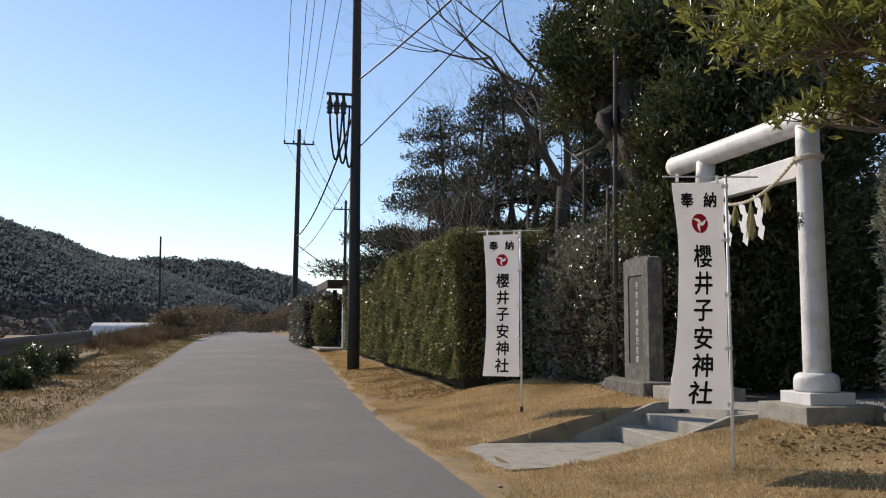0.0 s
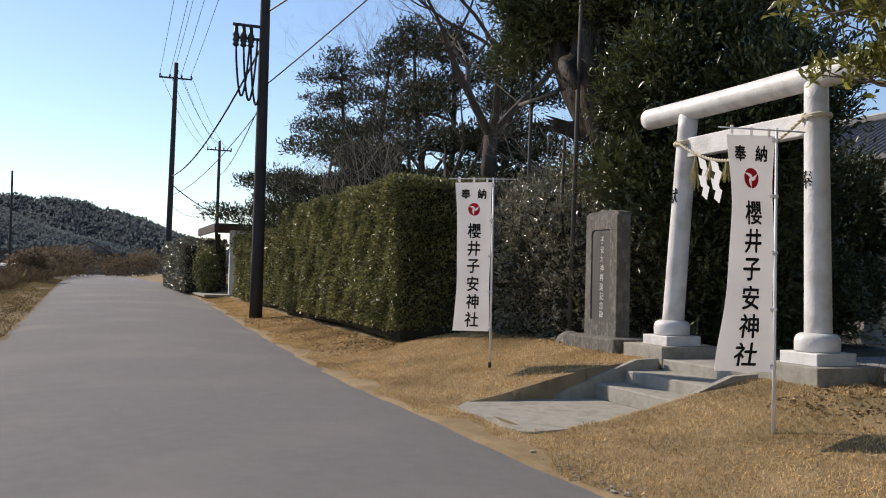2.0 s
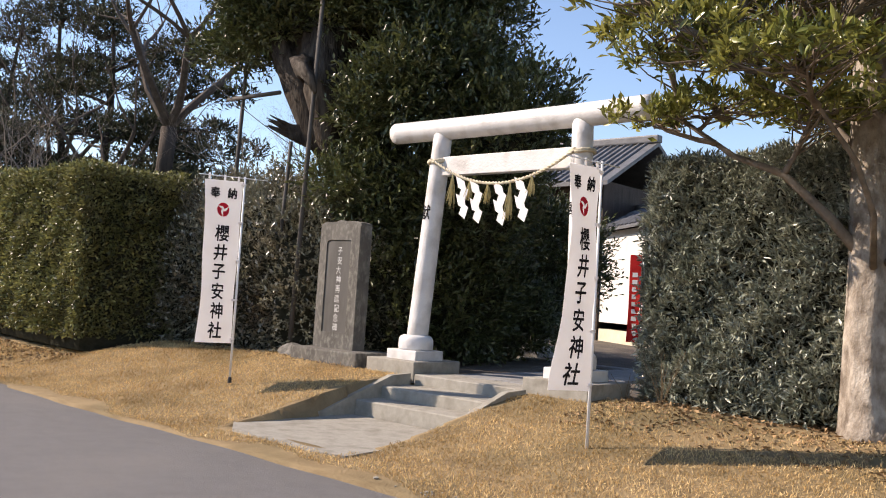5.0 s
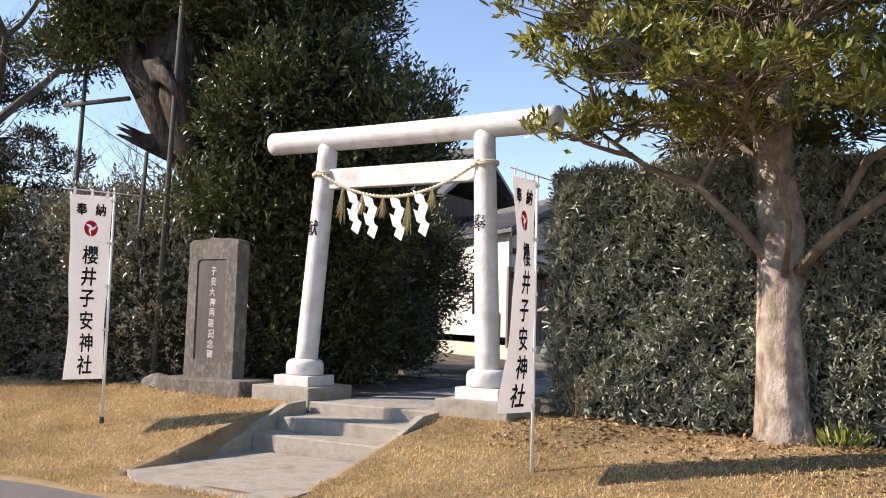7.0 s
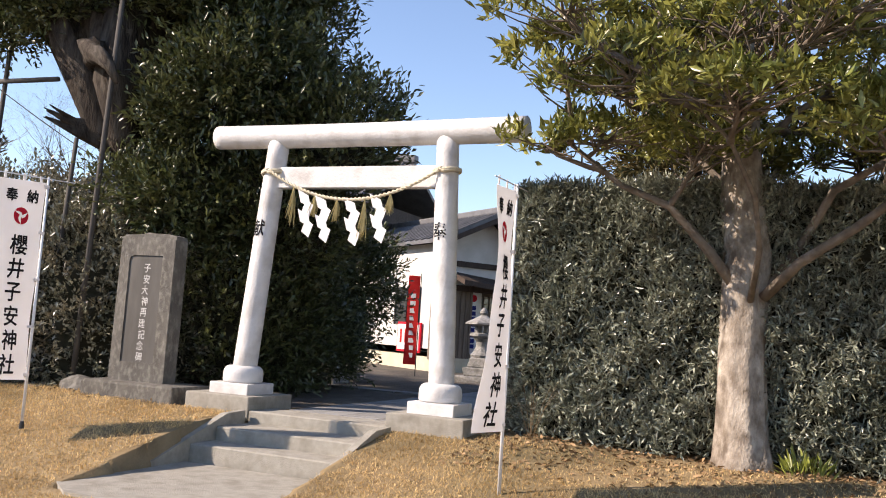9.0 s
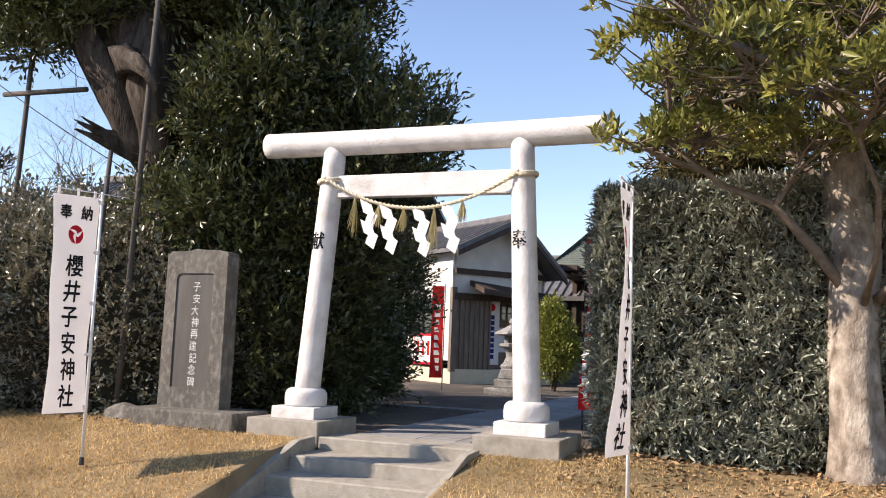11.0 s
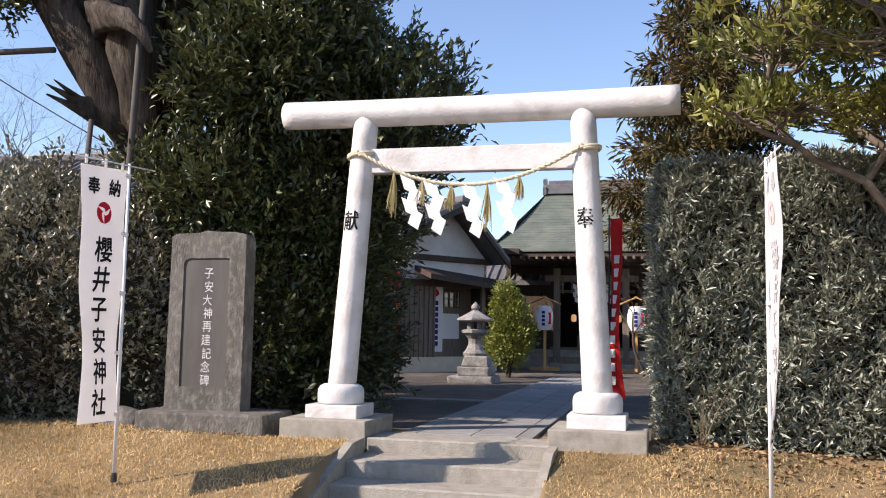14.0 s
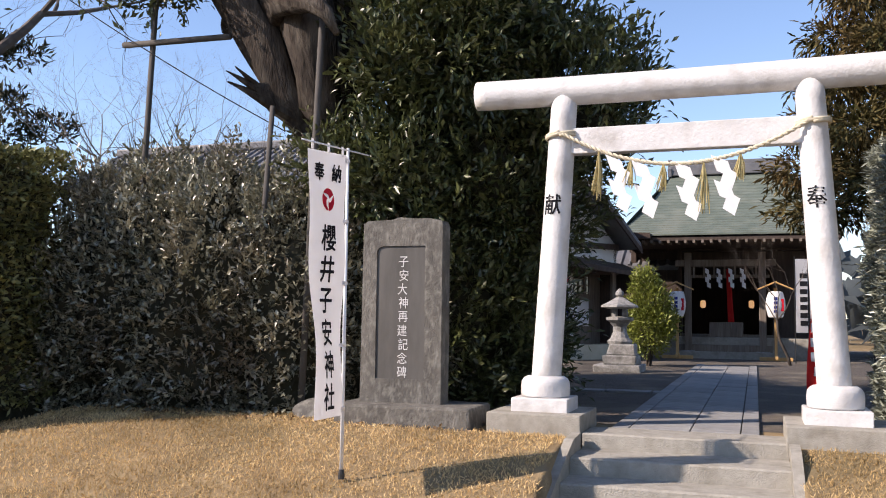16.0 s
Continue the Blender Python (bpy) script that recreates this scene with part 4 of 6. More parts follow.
for k, ml in enumerate(MAIN):
    if k == 4:
        continue
    bm = bmesh.new()
    n = len(ml)
    tube(bm, ml, [0.062 * (1 - 0.65 * i / (n - 1)) * (0.75 if k > 4 else 0.6 if k == 1 else 1) for i in range(n)], 12, 0.2)
    part("limb", bm, BARK_LIMB, yama, smooth=True)
cand = []
for ml in MAIN:
    for p0, p1 in zip(ml, ml[1:]):
        cand += [Vector(p0).lerp(Vector(p1), f) for f in (0.0, 0.33, 0.66)]
    cand.append(Vector(ml[-1]))
for i, e in enumerate(clumps):
    c = Vector(e[:3])
    a = min((q for q in cand if q.z > 2.15 and q.z < c.z - 0.15), key=lambda q: (q - c).length + 0.25 * abs((c - q).length - 1.0))
    bm = bmesh.new()
    ln = (c - a).length
    side = Vector((rr.uniform(-0.2, 0.2), rr.uniform(-0.2, 0.2), 0))
    mid1 = a.lerp(c, 0.35) + side * ln * 0.5 + Vector((0, 0, -0.08 * ln))
    mid2 = a.lerp(c, 0.7) - side * ln * 0.2 + Vector((0, 0, -0.06 * ln))
    r = 0.022 + 0.014 * ln
    tube(bm, [a, a.lerp(mid1, 0.5) + side * 0.1, mid1, mid1.lerp(mid2, 0.5), mid2, c], [r * 1.2, r, r * 0.9, r * 0.75, r * 0.6, r * 0.3], 8, 0.12)
    nt = int(40 * e[3] * e[4] / 0.7)
    for k in range(nt):
        an, q = rr.uniform(0, 6.28), math.sqrt(rr.random())
        tip = c + Vector((math.cos(an) * q * e[3], math.sin(an) * q * e[4], e[5] * (rr.uniform(-0.35, 1.0) * (1.15 - q))))
        o = mid1.lerp(mid2, rr.random()) if k % 3 == 0 else mid2.lerp(c, rr.random())
        j = Vector((rr.uniform(-0.1, 0.1), rr.uniform(-0.1, 0.1), rr.uniform(-0.1, 0.05)))
        tube(bm, [o, o.lerp(tip, 0.4) + j, o.lerp(tip, 0.75) + j * 0.6, tip], [0.013, 0.01, 0.007, 0.004], 4, 0, False)
        tips_p.append(tip)
        tips_d.append((tip - c) * 0.5 + Vector((0, 0, 0.5)))
    part("branch", bm, BARK_LIMB, yama, smooth=True)
T, D = np.array(tips_p), np.array(tips_d)
K = 32
pts = np.repeat(T, K, 0) + RNG.normal(0, 0.05, (len(T) * K, 3))
leaves("crown", pts, np.repeat(D, K, 0), 0.135, 0.042, LEAF_YAMA, yama, spread=0.9)


# ---- pines, bare trees, cedar beyond the hedge ----
def pine(x, y, h, seed, pads, lean=0.0, spread=2.2, start=0.28, flat=0.4, dens=780, label="tall Japanese black pine with flat layered needle pads"):
    rr = random.Random(seed)
    zb = 0.4
    t = thing("pine_tree", (x, y, zb), label, "tree")
    bm = bmesh.new()
    pts = [Vector((lean * (f ** 1.5) * h + 0.25 * math.sin(f * 5 + seed), 0.2 * math.sin(f * 4 + seed * 2), h * f * 0.95)) for f in np.linspace(0, 1, 10)]
    tube(bm, pts, [0.17 * (1 - 0.85 * f) * h / 9 for f in np.linspace(0, 1, 10)], 10, 0.15)
    ells = []
    for i in range(pads):
        f = start + (1 - start) * (i + 0.5) / pads
        c = pts[min(9, int(f * 9))]
        an = rr.uniform(0, 6.28)
        reach = spread * (1.15 - f) * rr.uniform(0.5, 1.15) + 0.3
        e = c + Vector((math.cos(an) * reach, math.sin(an) * reach, rr.uniform(-0.1, 0.35)))
        tube(bm, [c, (c + e) / 2 + Vector((0, 0, 0.1)), e], [0.055 * h / 9, 0.04 * h / 9, 0.015], 6)
        s = rr.uniform(0.6, 1.1) * (1.25 - 0.5 * f) * spread / 2.2
        ells.append((e.x, e.y, e.z + 0.1, s, s, s * flat))
        for q in range(2):
            a2 = rr.uniform(0, 6.28)
            ells.append((e.x + math.cos(a2) * s, e.y + math.sin(a2) * s, e.z + rr.uniform(0, 0.3), s * 0.6, s * 0.6, s * flat * 0.8))
    top = pts[-1]
    ells += [(top.x, top.y, top.z - 0.1, 0.7, 0.7, 0.35), (top.x + 0.4, top.y - 0.3, top.z - 0.6, 0.8, 0.8, 0.3), (top.x - 0.5, top.y + 0.2, top.z - 0.8, 0.8, 0.8, 0.3)]
    part("trunk", bm, BARK_DARK, t, smooth=True)
    p, a = shell(ells, dens * pads, 0.75, 0.4)
    leaves("needles", p, a * 0.6 + np.array([0, 0, 0.6]), 0.19, 0.05, NEEDLE, t, spread=0.75)


def bare_tree(x, y, h, seed, depth=6, r=0.2, d0=(0, 0, 1), label="leafless grey tree with a fine spreading crown", base=0.35, material=None):
    t = thing("bare_tree", (x, y, 0.35), label, "tree")
    rr = random.Random(seed)
    bm = bmesh.new()
    tips = []
    p = Vector((0, 0, 0))
    d = Vector(d0).normalized()
    pts = [p + d * h * base * f + Vector((0.05 * math.sin(f * 6 + seed), 0.05 * math.cos(f * 5), 0)) for f in np.linspace(0, 1, 6)]
    tube(bm, pts, [r * (1.15 - 0.3 * f) for f in np.linspace(0, 1, 6)], 12, 0.12)
    part("trunk", bm, BARK_DARK, t, smooth=True)
    bm = bmesh.new()
    for k in range(4):
        an = k * 1.57 + rr.uniform(-0.4, 0.4)
        grow(bm, tips, pts[-1].copy(), Vector((math.cos(an) * 0.75, math.sin(an) * 0.75, 0.8)).normalized(), r * 0.5, h * 0.22, depth, rr, 0.14, 2, 7, 0.66, 0.2)
    part("branch_crown", bm, material or TWIG, t)


pine(-26.5, 1.6, 10.8, 3, 19, spread=2.4)
pine(-23.0, 2.4, 10.4, 8, 17, spread=2.3)
pine(-19.5, 2.6, 10.4, 13, 16, spread=2.3)
pine(-16.5, 2.4, 9.4, 18, 14, spread=2.1)
pine(-14.0, 3.2, 8.2, 40, 14, spread=2.2)
pine(-20.5, 6.5, 8.8, 57, 13, spread=2.3)
pine(-27.5, -0.6, 5.6, 21, 15, spread=3.0, start=0.42, flat=0.32, lean=-0.05, label="low cloud-pruned pine with broad flat needle pads")
pine(-22.8, 0.3, 7.0, 27, 15, spread=2.8, start=0.38, flat=0.4, lean=-0.06, label="low cloud-pruned pine with broad flat needle pads")
pine(-18.6, 0.5, 5.8, 33, 12, spread=2.4, start=0.4, flat=0.36, label="low cloud-pruned pine with broad flat needle pads")
bare_tree(-11.9, 1.7, 11.0, 4, 7, 0.22, (0.05, 0.0, 1), base=0.44)
bare_tree(-13.5, -0.3, 5.4, 9, 6, 0.1, (-0.1, 0, 1), "tangled leafless garden tree above the hedge", 0.4, TWIGPALE)
bare_tree(-17.0, -0.3, 5.4, 14, 6, 0.1, (0.1, 0, 1), "tangled leafless garden tree above the hedge", 0.4, TWIGPALE)
bare_tree(-20.5, -0.4, 5.0, 31, 6, 0.1, (0.1, 0, 1), "tangled leafless garden tree above the hedge", 0.4, TWIGPALE)
bare_tree(-17.8, 2.0, 9.6, 71, 7, 0.15, (-0.1, 0, 1), base=0.4)
bare_tree(-14.2, 1.4, 9.0, 83, 7, 0.14, (0.05, 0, 1), base=0.36)
bare_tree(-15.3, -0.4, 5.0, 61, 6, 0.1, (0, 0, 1), "tangled leafless garden tree above the hedge", 0.4, TWIGPALE)
bare_tree(-9.0, 3.0, 5.4, 19, 6, 0.11, (0, 0, 1), "tangled leafless garden tree above the hedge", 0.4, TWIGPALE)
bare_tree(-10.0, 7.0, 6.5, 23, 6, 0.14)
bare_tree(6.0, 24.0, 6.5, 43, 6, 0.14)


def cedar(x, y, h, seed, label, low=0.12):
    t = thing("cedar_tree", (x, y, 0.4), label, "tree")
    rr = random.Random(seed)
    bm = bmesh.new()
    tube(bm, [(0, 0, 0), (0.1, 0, h * 0.5), (0.05, 0, h)], [0.3, 0.2, 0.03], 12, 0.15)
    ells = []
    for i in range(34):
        f = low + (0.98 - low) * i / 34
        an = i * 2.4
        re = (1 - f) * h * 0.24 + 0.35
        e = (math.cos(an) * re * 0.7, math.sin(an) * re * 0.7, h * f - 0.15 * re)
        tube(bm, [(0.08, 0, h * f), (e[0], e[1], e[2])], [0.05, 0.012], 5)
        ells.append((*e, re * 0.5, re * 0.5, 0.34))
    part("trunk", bm, BARK_DARK, t, smooth=True)
    p, a = shell(ells, 26000, 0.7, 0.4)
    leaves("crown", p, a + np.array([0, 0, -0.3]), 0.19, 0.045, CEDAR, t, spread=0.6)


cedar(2.95, 8.0, 9.8, 2, "tall cedar with red-brown winter foliage", 0.34)
cedar(7.8, 8.0, 9.5, 6, "tall cedar with red-brown winter foliage")


# ---- courtyard ----
DARKGRAVEL = mat("dark_gravel", (0.075, 0.065, 0.055), (0.15, 0.13, 0.11), 30.0, 0.95, 0.8, 120, 0.2, stain=(0.26, 0.22, 0.16), stain_scale=1.2, stain_amt=0.5)
WOODDARK = mat("dark_timber", (0.045, 0.032, 0.026), (0.085, 0.06, 0.048), 3.0, 0.75, 0.3, 40, 0.3, stretch=(4, 4, 0.4))
WOODGREY = mat("weathered_timber", (0.13, 0.105, 0.085), (0.24, 0.2, 0.165), 4.0, 0.85, 0.35, 40, 0.2, stretch=(5, 5, 0.4))
WOODNEW = mat("fresh_timber", (0.5, 0.28, 0.1), (0.62, 0.38, 0.16), 4.0, 0.6, 0.1, 60, 0.3, stretch=(3, 3, 0.5))
PLASTER = mat("white_plaster", (0.62, 0.6, 0.56), (0.72, 0.7, 0.66), 2.0, 0.9, 0.15, 80, 0.2, stain=(0.45, 0.43, 0.38), stain_scale=1.5, stain_amt=0.4)
COPPER = mat("green_copper_roof", (0.1, 0.125, 0.1), (0.16, 0.185, 0.15), 2.0, 0.55, 0.15, 40, 0.4, stain=(0.2, 0.21, 0.17), stain_scale=1.0, stain_amt=0.5, island=0.1)
TILE = mat("grey_roof_tile", (0.1, 0.1, 0.105), (0.17, 0.17, 0.175), 3.0, 0.5, 0.2, 40, 0.4, island=0.15)
FOUND = mat("cream_foundation", (0.5, 0.45, 0.34), (0.6, 0.55, 0.43), 3.0, 0.9, 0.2, 80, 0.2)
GLASSDARK = mat("window_glass", (0.03, 0.035, 0.035), (0.05, 0.055, 0.055), 2.0, 0.08, 0, 60, 0.8)
BLUEINK = mat("blue_ink", (0.02, 0.03, 0.16), (0.03, 0.04, 0.2), 6, 0.8, 0, 60, 0.1)
LAMPGLOW = bpy.data.materials.new("small_lamp_glow")
LAMPGLOW.use_nodes = True
LAMPGLOW.node_tree.nodes["Principled BSDF"].inputs["Emission Color"].default_value = (1.0, 0.55, 0.2, 1)
LAMPGLOW.node_tree.nodes["Principled BSDF"].inputs["Emission Strength"].default_value = 0.35

bm = bmesh.new()
prism(bm, [(-6.5, 0.55), (2.4, 0.55), (2.6, 3.0), (10, 3.4), (14, 30), (-16, 30), (-14, 9.0), (-6.5, 6.0)], 0.2, 0.425, "z")
single("courtyard", bm, DARKGRAVEL, "dark trodden gravel yard behind the gate", "ground", kind="structure")
pav = thing("paved_path", (0, 0, 0.43), "straight path of grey stone slabs leading to the hall", "path", kind="structure")
rr = random.Random(3)
slab_mesh = {}


def slab(x0, x1, y0, y1, name="slab"):
    key = (round(x1 - x0, 3), round(y1 - y0, 3))
    if key not in slab_mesh:
        b = bmesh.new()
        box(b, (0, 0, 0), (key[0] - 0.012, key[1] - 0.012, 0.05), 0.006)
        ob = part(name, b, PAVING, pav)
        slab_mesh[key] = ob.data
    else:
        ob = new(name, slab_mesh[key])
        ob.parent = pav
    ob.location = ((x0 + x1) / 2, (y0 + y1) / 2, rr.uniform(-0.002, 0.003))


for xa, xb, off in ((-0.68, -0.5, 0.0), (-0.5, 0.1, 0.35), (0.1, 0.58, 0.7), (0.58, 0.76, 0.2)):
    y = 0.0 - off
    while y < 14.3:
        y1 = y + 0.9
        if y1 > 0.1 and y1 < 14.6:
            slab(xa, xb, max(y, 0.02) if y1 - max(y, 0.02) > 0.85 else max(y, 0.02), y1)
        y = y1
for x0 in np.arange(-5.1, -0.7, 0.72):
    slab(x0, x0 + 0.7, 4.75, 5.1)


def stone_lantern(x, y, z, h):
    t = thing("stone_lantern", (x, y, z), "carved grey granite lantern on rough stepped stones", "lantern")
    s = h / 1.8
    def lat(name, prof, sides=8):
        b = bmesh.new()
        lathe(b, [(r * s, q * s) for r, q in prof], sides)
        part(name, b, GRANITE, t)
    for i, (w, z0, z1) in enumerate(((1.0, -0.02, 0.16), (0.72, 0.16, 0.36), (0.56, 0.36, 0.6))):
        b = bmesh.new()
        box(b, (0.03 * i, 0, (z0 + z1) / 2 * s), (w * s, w * s, (z1 - z0) * s), 0.03)
        for v in b.verts:
            v.co += Vector((noise.noise(v.co * 4), noise.noise(v.co * 4 + Vector((7, 0, 0))), 0)) * 0.05
        part("base_stone", b, GRANITE, t)
    lat("shaft", [(0.26, 0.6), (0.28, 0.66), (0.2, 0.74), (0.15, 0.86), (0.15, 0.98), (0.22, 1.06)], 12)
    lat("platform", [(0.2, 1.06), (0.32, 1.12), (0.32, 1.18), (0.2, 1.2)], 6)
    for k in range(4):
        b = bmesh.new()
        an = math.pi / 4 + k * math.pi / 2
        box(b, (0.16 * s * math.cos(an), 0.16 * s * math.sin(an), 1.28 * s), (0.09 * s, 0.09 * s, 0.2 * s), 0.008)
        part("light_box_pillar", b, GRANITE, t)
    lat("roof", [(0.28, 1.37), (0.44, 1.4), (0.43, 1.44), (0.26, 1.52), (0.12, 1.6), (0.07, 1.63)], 6)
    lat("finial", [(0.06, 1.63), (0.1, 1.68), (0.09, 1.73), (0.03, 1.8), (0.004, 1.82)], 10)


stone_lantern(-2.08, 10.6, 0.42, 1.8)
stone_lantern(-3.6, 5.9, 0.42, 1.3)

h = thing("camellia_bush", (-1.75, 13.2, 0.42), "upright bright yellow-green leafy shrub beside the stone lantern", "bush")
bm = bmesh.new()
for k in range(5):
    an = k * 1.25
    tube(bm, [(0.03 * math.cos(an), 0.03 * math.sin(an), 0), (0.2 * math.cos(an), 0.2 * math.sin(an), 0.9), (0.35 * math.cos(an), 0.35 * math.sin(an), 1.8)], [0.03, 0.02, 0.008], 6)
part("stem", bm, BARK_DARK, h)
p, a = shell([(0, 0, 0.9, 0.62, 0.6, 0.6), (0.05, 0, 1.5, 0.5, 0.5, 0.6), (-0.1, 0, 2.0, 0.35, 0.35, 0.45), (0.25, 0, 1.1, 0.45, 0.5, 0.4)], 6500, 0.6, 0.3)
leaves("foliage", p, a + np.array([0, 0, 0.5]), 0.11, 0.045, LEAF_CAMELLIA, h, spread=0.7)


# ---- worship hall ----
def hall():
    t = thing("worship_hall", (-0.13, 19.0, 0.42), "dark timber shrine hall under a green copper hipped roof", "building")
    b = bmesh.new()
    box(b, (0, 3.4, 0.3), (6.0, 6.2, 0.66), 0.02)
    part("foundation", b, CONCRETE, t)
    for k, (y, z, w) in enumerate(((-0.15, 0.1, 2.9), (0.15, 0.3, 2.7))):
        b = bmesh.new()
        box(b, (0, y + 0.2, z), (w, 0.7, 0.22), 0.01)
        part("step", b, CONCRETE if k == 0 else WOODGREY, t)
    for s in (-1, 1):
        b = bmesh.new()
        box(b, (s * 1.07, 0, 1.7), (0.2, 0.2, 3.0), 0.015)
        part("porch_post", b, WOODGREY, t)
        b = bmesh.new()
        box(b, (s * 1.07, 0, 0.1), (0.4, 0.4, 0.26), 0.02)
        part("post_stone", b, GRANITE, t)
        for x, w in ((2.2, 1.5),):
            b = bmesh.new()
            box(b, (s * x, 1.75, 1.9), (w, 0.12, 2.9), 0.01)
            part("plank_wall", b, WOODDARK, t)
        b = bmesh.new()
        box(b, (s * 2.95, 4.0, 1.9), (0.12, 4.5, 2.9), 0.01)
        part("side_wall", b, WOODDARK, t)
        for x in (1.45, 2.9):
            b = bmesh.new()
            box(b, (s * x, 1.68, 1.9), (0.16, 0.2, 3.0), 0.01)
            part("wall_post", b, WOODDARK, t)
    b = bmesh.new()
    box(b, (0, 6.2, 1.9), (6.0, 0.12, 2.9))
    part("back_wall", b, WOODDARK, t)
    b = bmesh.new()
    box(b, (0, 4.0, 3.42), (6.1, 4.7, 0.1))
    part("hall_ceiling", b, WOODDARK, t)
    b = bmesh.new()
    box(b, (0, 1.75, 3.1), (3.0, 0.12, 0.5), 0.01)
    part("lintel", b, WOODDARK, t)
    for zz, hh in ((2.88, 0.2), (2.55, 0.1)):
        b = bmesh.new()
        box(b, (0, 0.0 if zz > 2.6 else 1.6, zz), (2.9 if zz > 2.6 else 2.6, 0.16, hh), 0.015)
        part("rainbow_beam" if zz > 2.6 else "head_rail", b, WOODGREY, t)
    # lattice over the beam
    for k in range(7):
        b = bmesh.new()
        box(b, (-0.9 + 0.3 * k, 0.06, 2.6), (0.05, 0.05, 0.36))
        part("strut", b, WOODGREY, t)
    # offering chest, altar stand
    b = bmesh.new()
    box(b, (0, 0.95, 0.86), (1.0, 0.45, 0.46), 0.02)
    part("offering_chest", b, WOODGREY, t)
    b = bmesh.new()
    box(b, (0, 1.5, 0.66), (2.8, 1.1, 0.1), 0.01)
    part("veranda_floor", b, WOODGREY, t)
    # roof: front apron, then main slopes, stepped sheets
    def sheet(x0, x1, xa, xb, y0, z0, y1, z1, n, name):
        for i in range(n):
            f, g = i / n, (i + 1) / n
            curve = lambda q: z0 + (z1 - z0) * (0.72 * q + 0.28 * q * q)
            b = bmesh.new()
            ya, yb, za, zb_ = y0 + (y1 - y0) * f, y0 + (y1 - y0) * g, curve(f), curve(g)
            l0, r0, l1, r1 = x0 + (xa - x0) * f, x1 + (xb - x1) * f, x0 + (xa - x0) * g, x1 + (xb - x1) * g
            vs = [b.verts.new(q) for q in ((l0, ya, za + 0.03), (r0, ya, za + 0.03), (r1, yb, zb_ + 0.008), (l1, yb, zb_ + 0.008), (l0, ya, za - 0.02), (r0, ya, za - 0.02), (r1, yb, zb_ - 0.02), (l1, yb, zb_ - 0.02))]
            for q in ((0, 1, 2, 3), (7, 6, 5, 4), (0, 4, 5, 1), (1, 5, 6, 2), (2, 6, 7, 3), (3, 7, 4, 0)):
                b.faces.new([vs[w] for w in q])
            part(name, b, COPPER, t)
    sheet(-3.05, 3.2, -1.75, 1.9, -1.6, 3.62, 2.6, 6.0, 22, "copper_sheet")
    b = bmesh.new()
    prism(b, [(-1.55, 3.45), (-1.55, 3.55), (0.5, 4.25), (2.6, 5.75), (4.7, 4.25), (6.8, 3.55), (6.8, 3.45)], -3.0, 3.15, "x")
    for v in b.verts:
        if v.co.z > 5:
            v.co.x *= 0.55
        elif v.co.z > 4:
            v.co.x *= 0.78
    part("roof_body", b, WOODDARK, t)
    b = bmesh.new()
    vs = [b.verts.new(q) for q in ((-3.05, 6.9, 3.62), (3.2, 6.9, 3.62), (1.9, 2.6, 6.02), (-1.75, 2.6, 6.02))]
    b.faces.new(vs)
    for s, x0, x1 in ((-1, -3.06, -1.76), (1, 3.21, 1.91)):
        vs = [b.verts.new(q) for q in ((x0, -1.6, 3.62), (x0, 6.9, 3.62), (x1, 2.6, 6.03))]
        b.faces.new(vs if s < 0 else vs[::-1])
    part("rear_slope", b, COPPER, t)
    # lifted porch canopy shoulder
    b = bmesh.new()
    prism(b, [(-3.35, 3.62), (-3.1, 3.52), (-2.0, 3.5), (-2.0, 3.66), (-3.1, 3.7), (-3.35, 3.8)], -1.9, 0.3)
    part("eave_corner", b, WOODDARK, t)
    for k in range(24):
        b = bmesh.new()
        box(b, (-2.7 + 5.5 * k / 23, -1.25, 3.42), (0.07, 0.75, 0.09))
        part("rafter_end", b, WOODGREY, t)
    b = bmesh.new()
    box(b, (0.07, 2.6, 6.15), (3.7, 0.4, 0.34), 0.03)
    part("ridge_base", b, TILE, t)
    b = bmesh.new()
    box(b, (0.07, 2.6, 6.38), (3.5, 0.28, 0.16), 0.03)
    part("ridge_cap", b, TILE, t)
    for s in (-1, 1):
        b = bmesh.new()
        prism(b, [(-0.22, 5.95), (0.22, 5.95), (0.26, 6.2), (0.12, 6.3), (0.16, 6.48), (0, 6.56), (-0.16, 6.48), (-0.12, 6.3), (-0.26, 6.2)], -0.06, 0.06, "x")
        for v in b.verts:
            v.co += Vector((0.07 + s * 1.87, 2.6, 0))
        part("ridge_end_ornament", b, TILE, t)
    for s in (-1, 1):
        b = bmesh.new()
        lathe(b, [(0.05, 0), (0.09, 0.05), (0.09, 0.2), (0.05, 0.25)], 10, (s * 0.75, 2.2, 1.55))
        part("small_lamp", b, LAMPGLOW, t, "small warm glowing lamp")
    b = bmesh.new()
    for k in range(4):
        tube(b, [(0.05 + 0.03 * k, 0.9, 2.75), (0.07 + 0.03 * k, 0.88, 1.9), (0.1 + 0.035 * k, 0.86, 1.1)], [0.03, 0.035, 0.045], 6)
    part("bell_cloth", b, REDCLOTH, t, "hanging red cloth bell rope")
    for u in (-0.5, -0.17, 0.17, 0.5):
        b = bmesh.new()
        for i in range(4):
            box(b, (u + 0.05 * (i % 2), -0.1, 2.62 - i * 0.13), (0.11, 0.004, 0.15))
            for v in b.verts[-8:]:
                v.co.z += -(v.co.x - u) * 0.5
        part("paper_streamer", b, PAPER, t, "white zigzag folded paper")


hall()


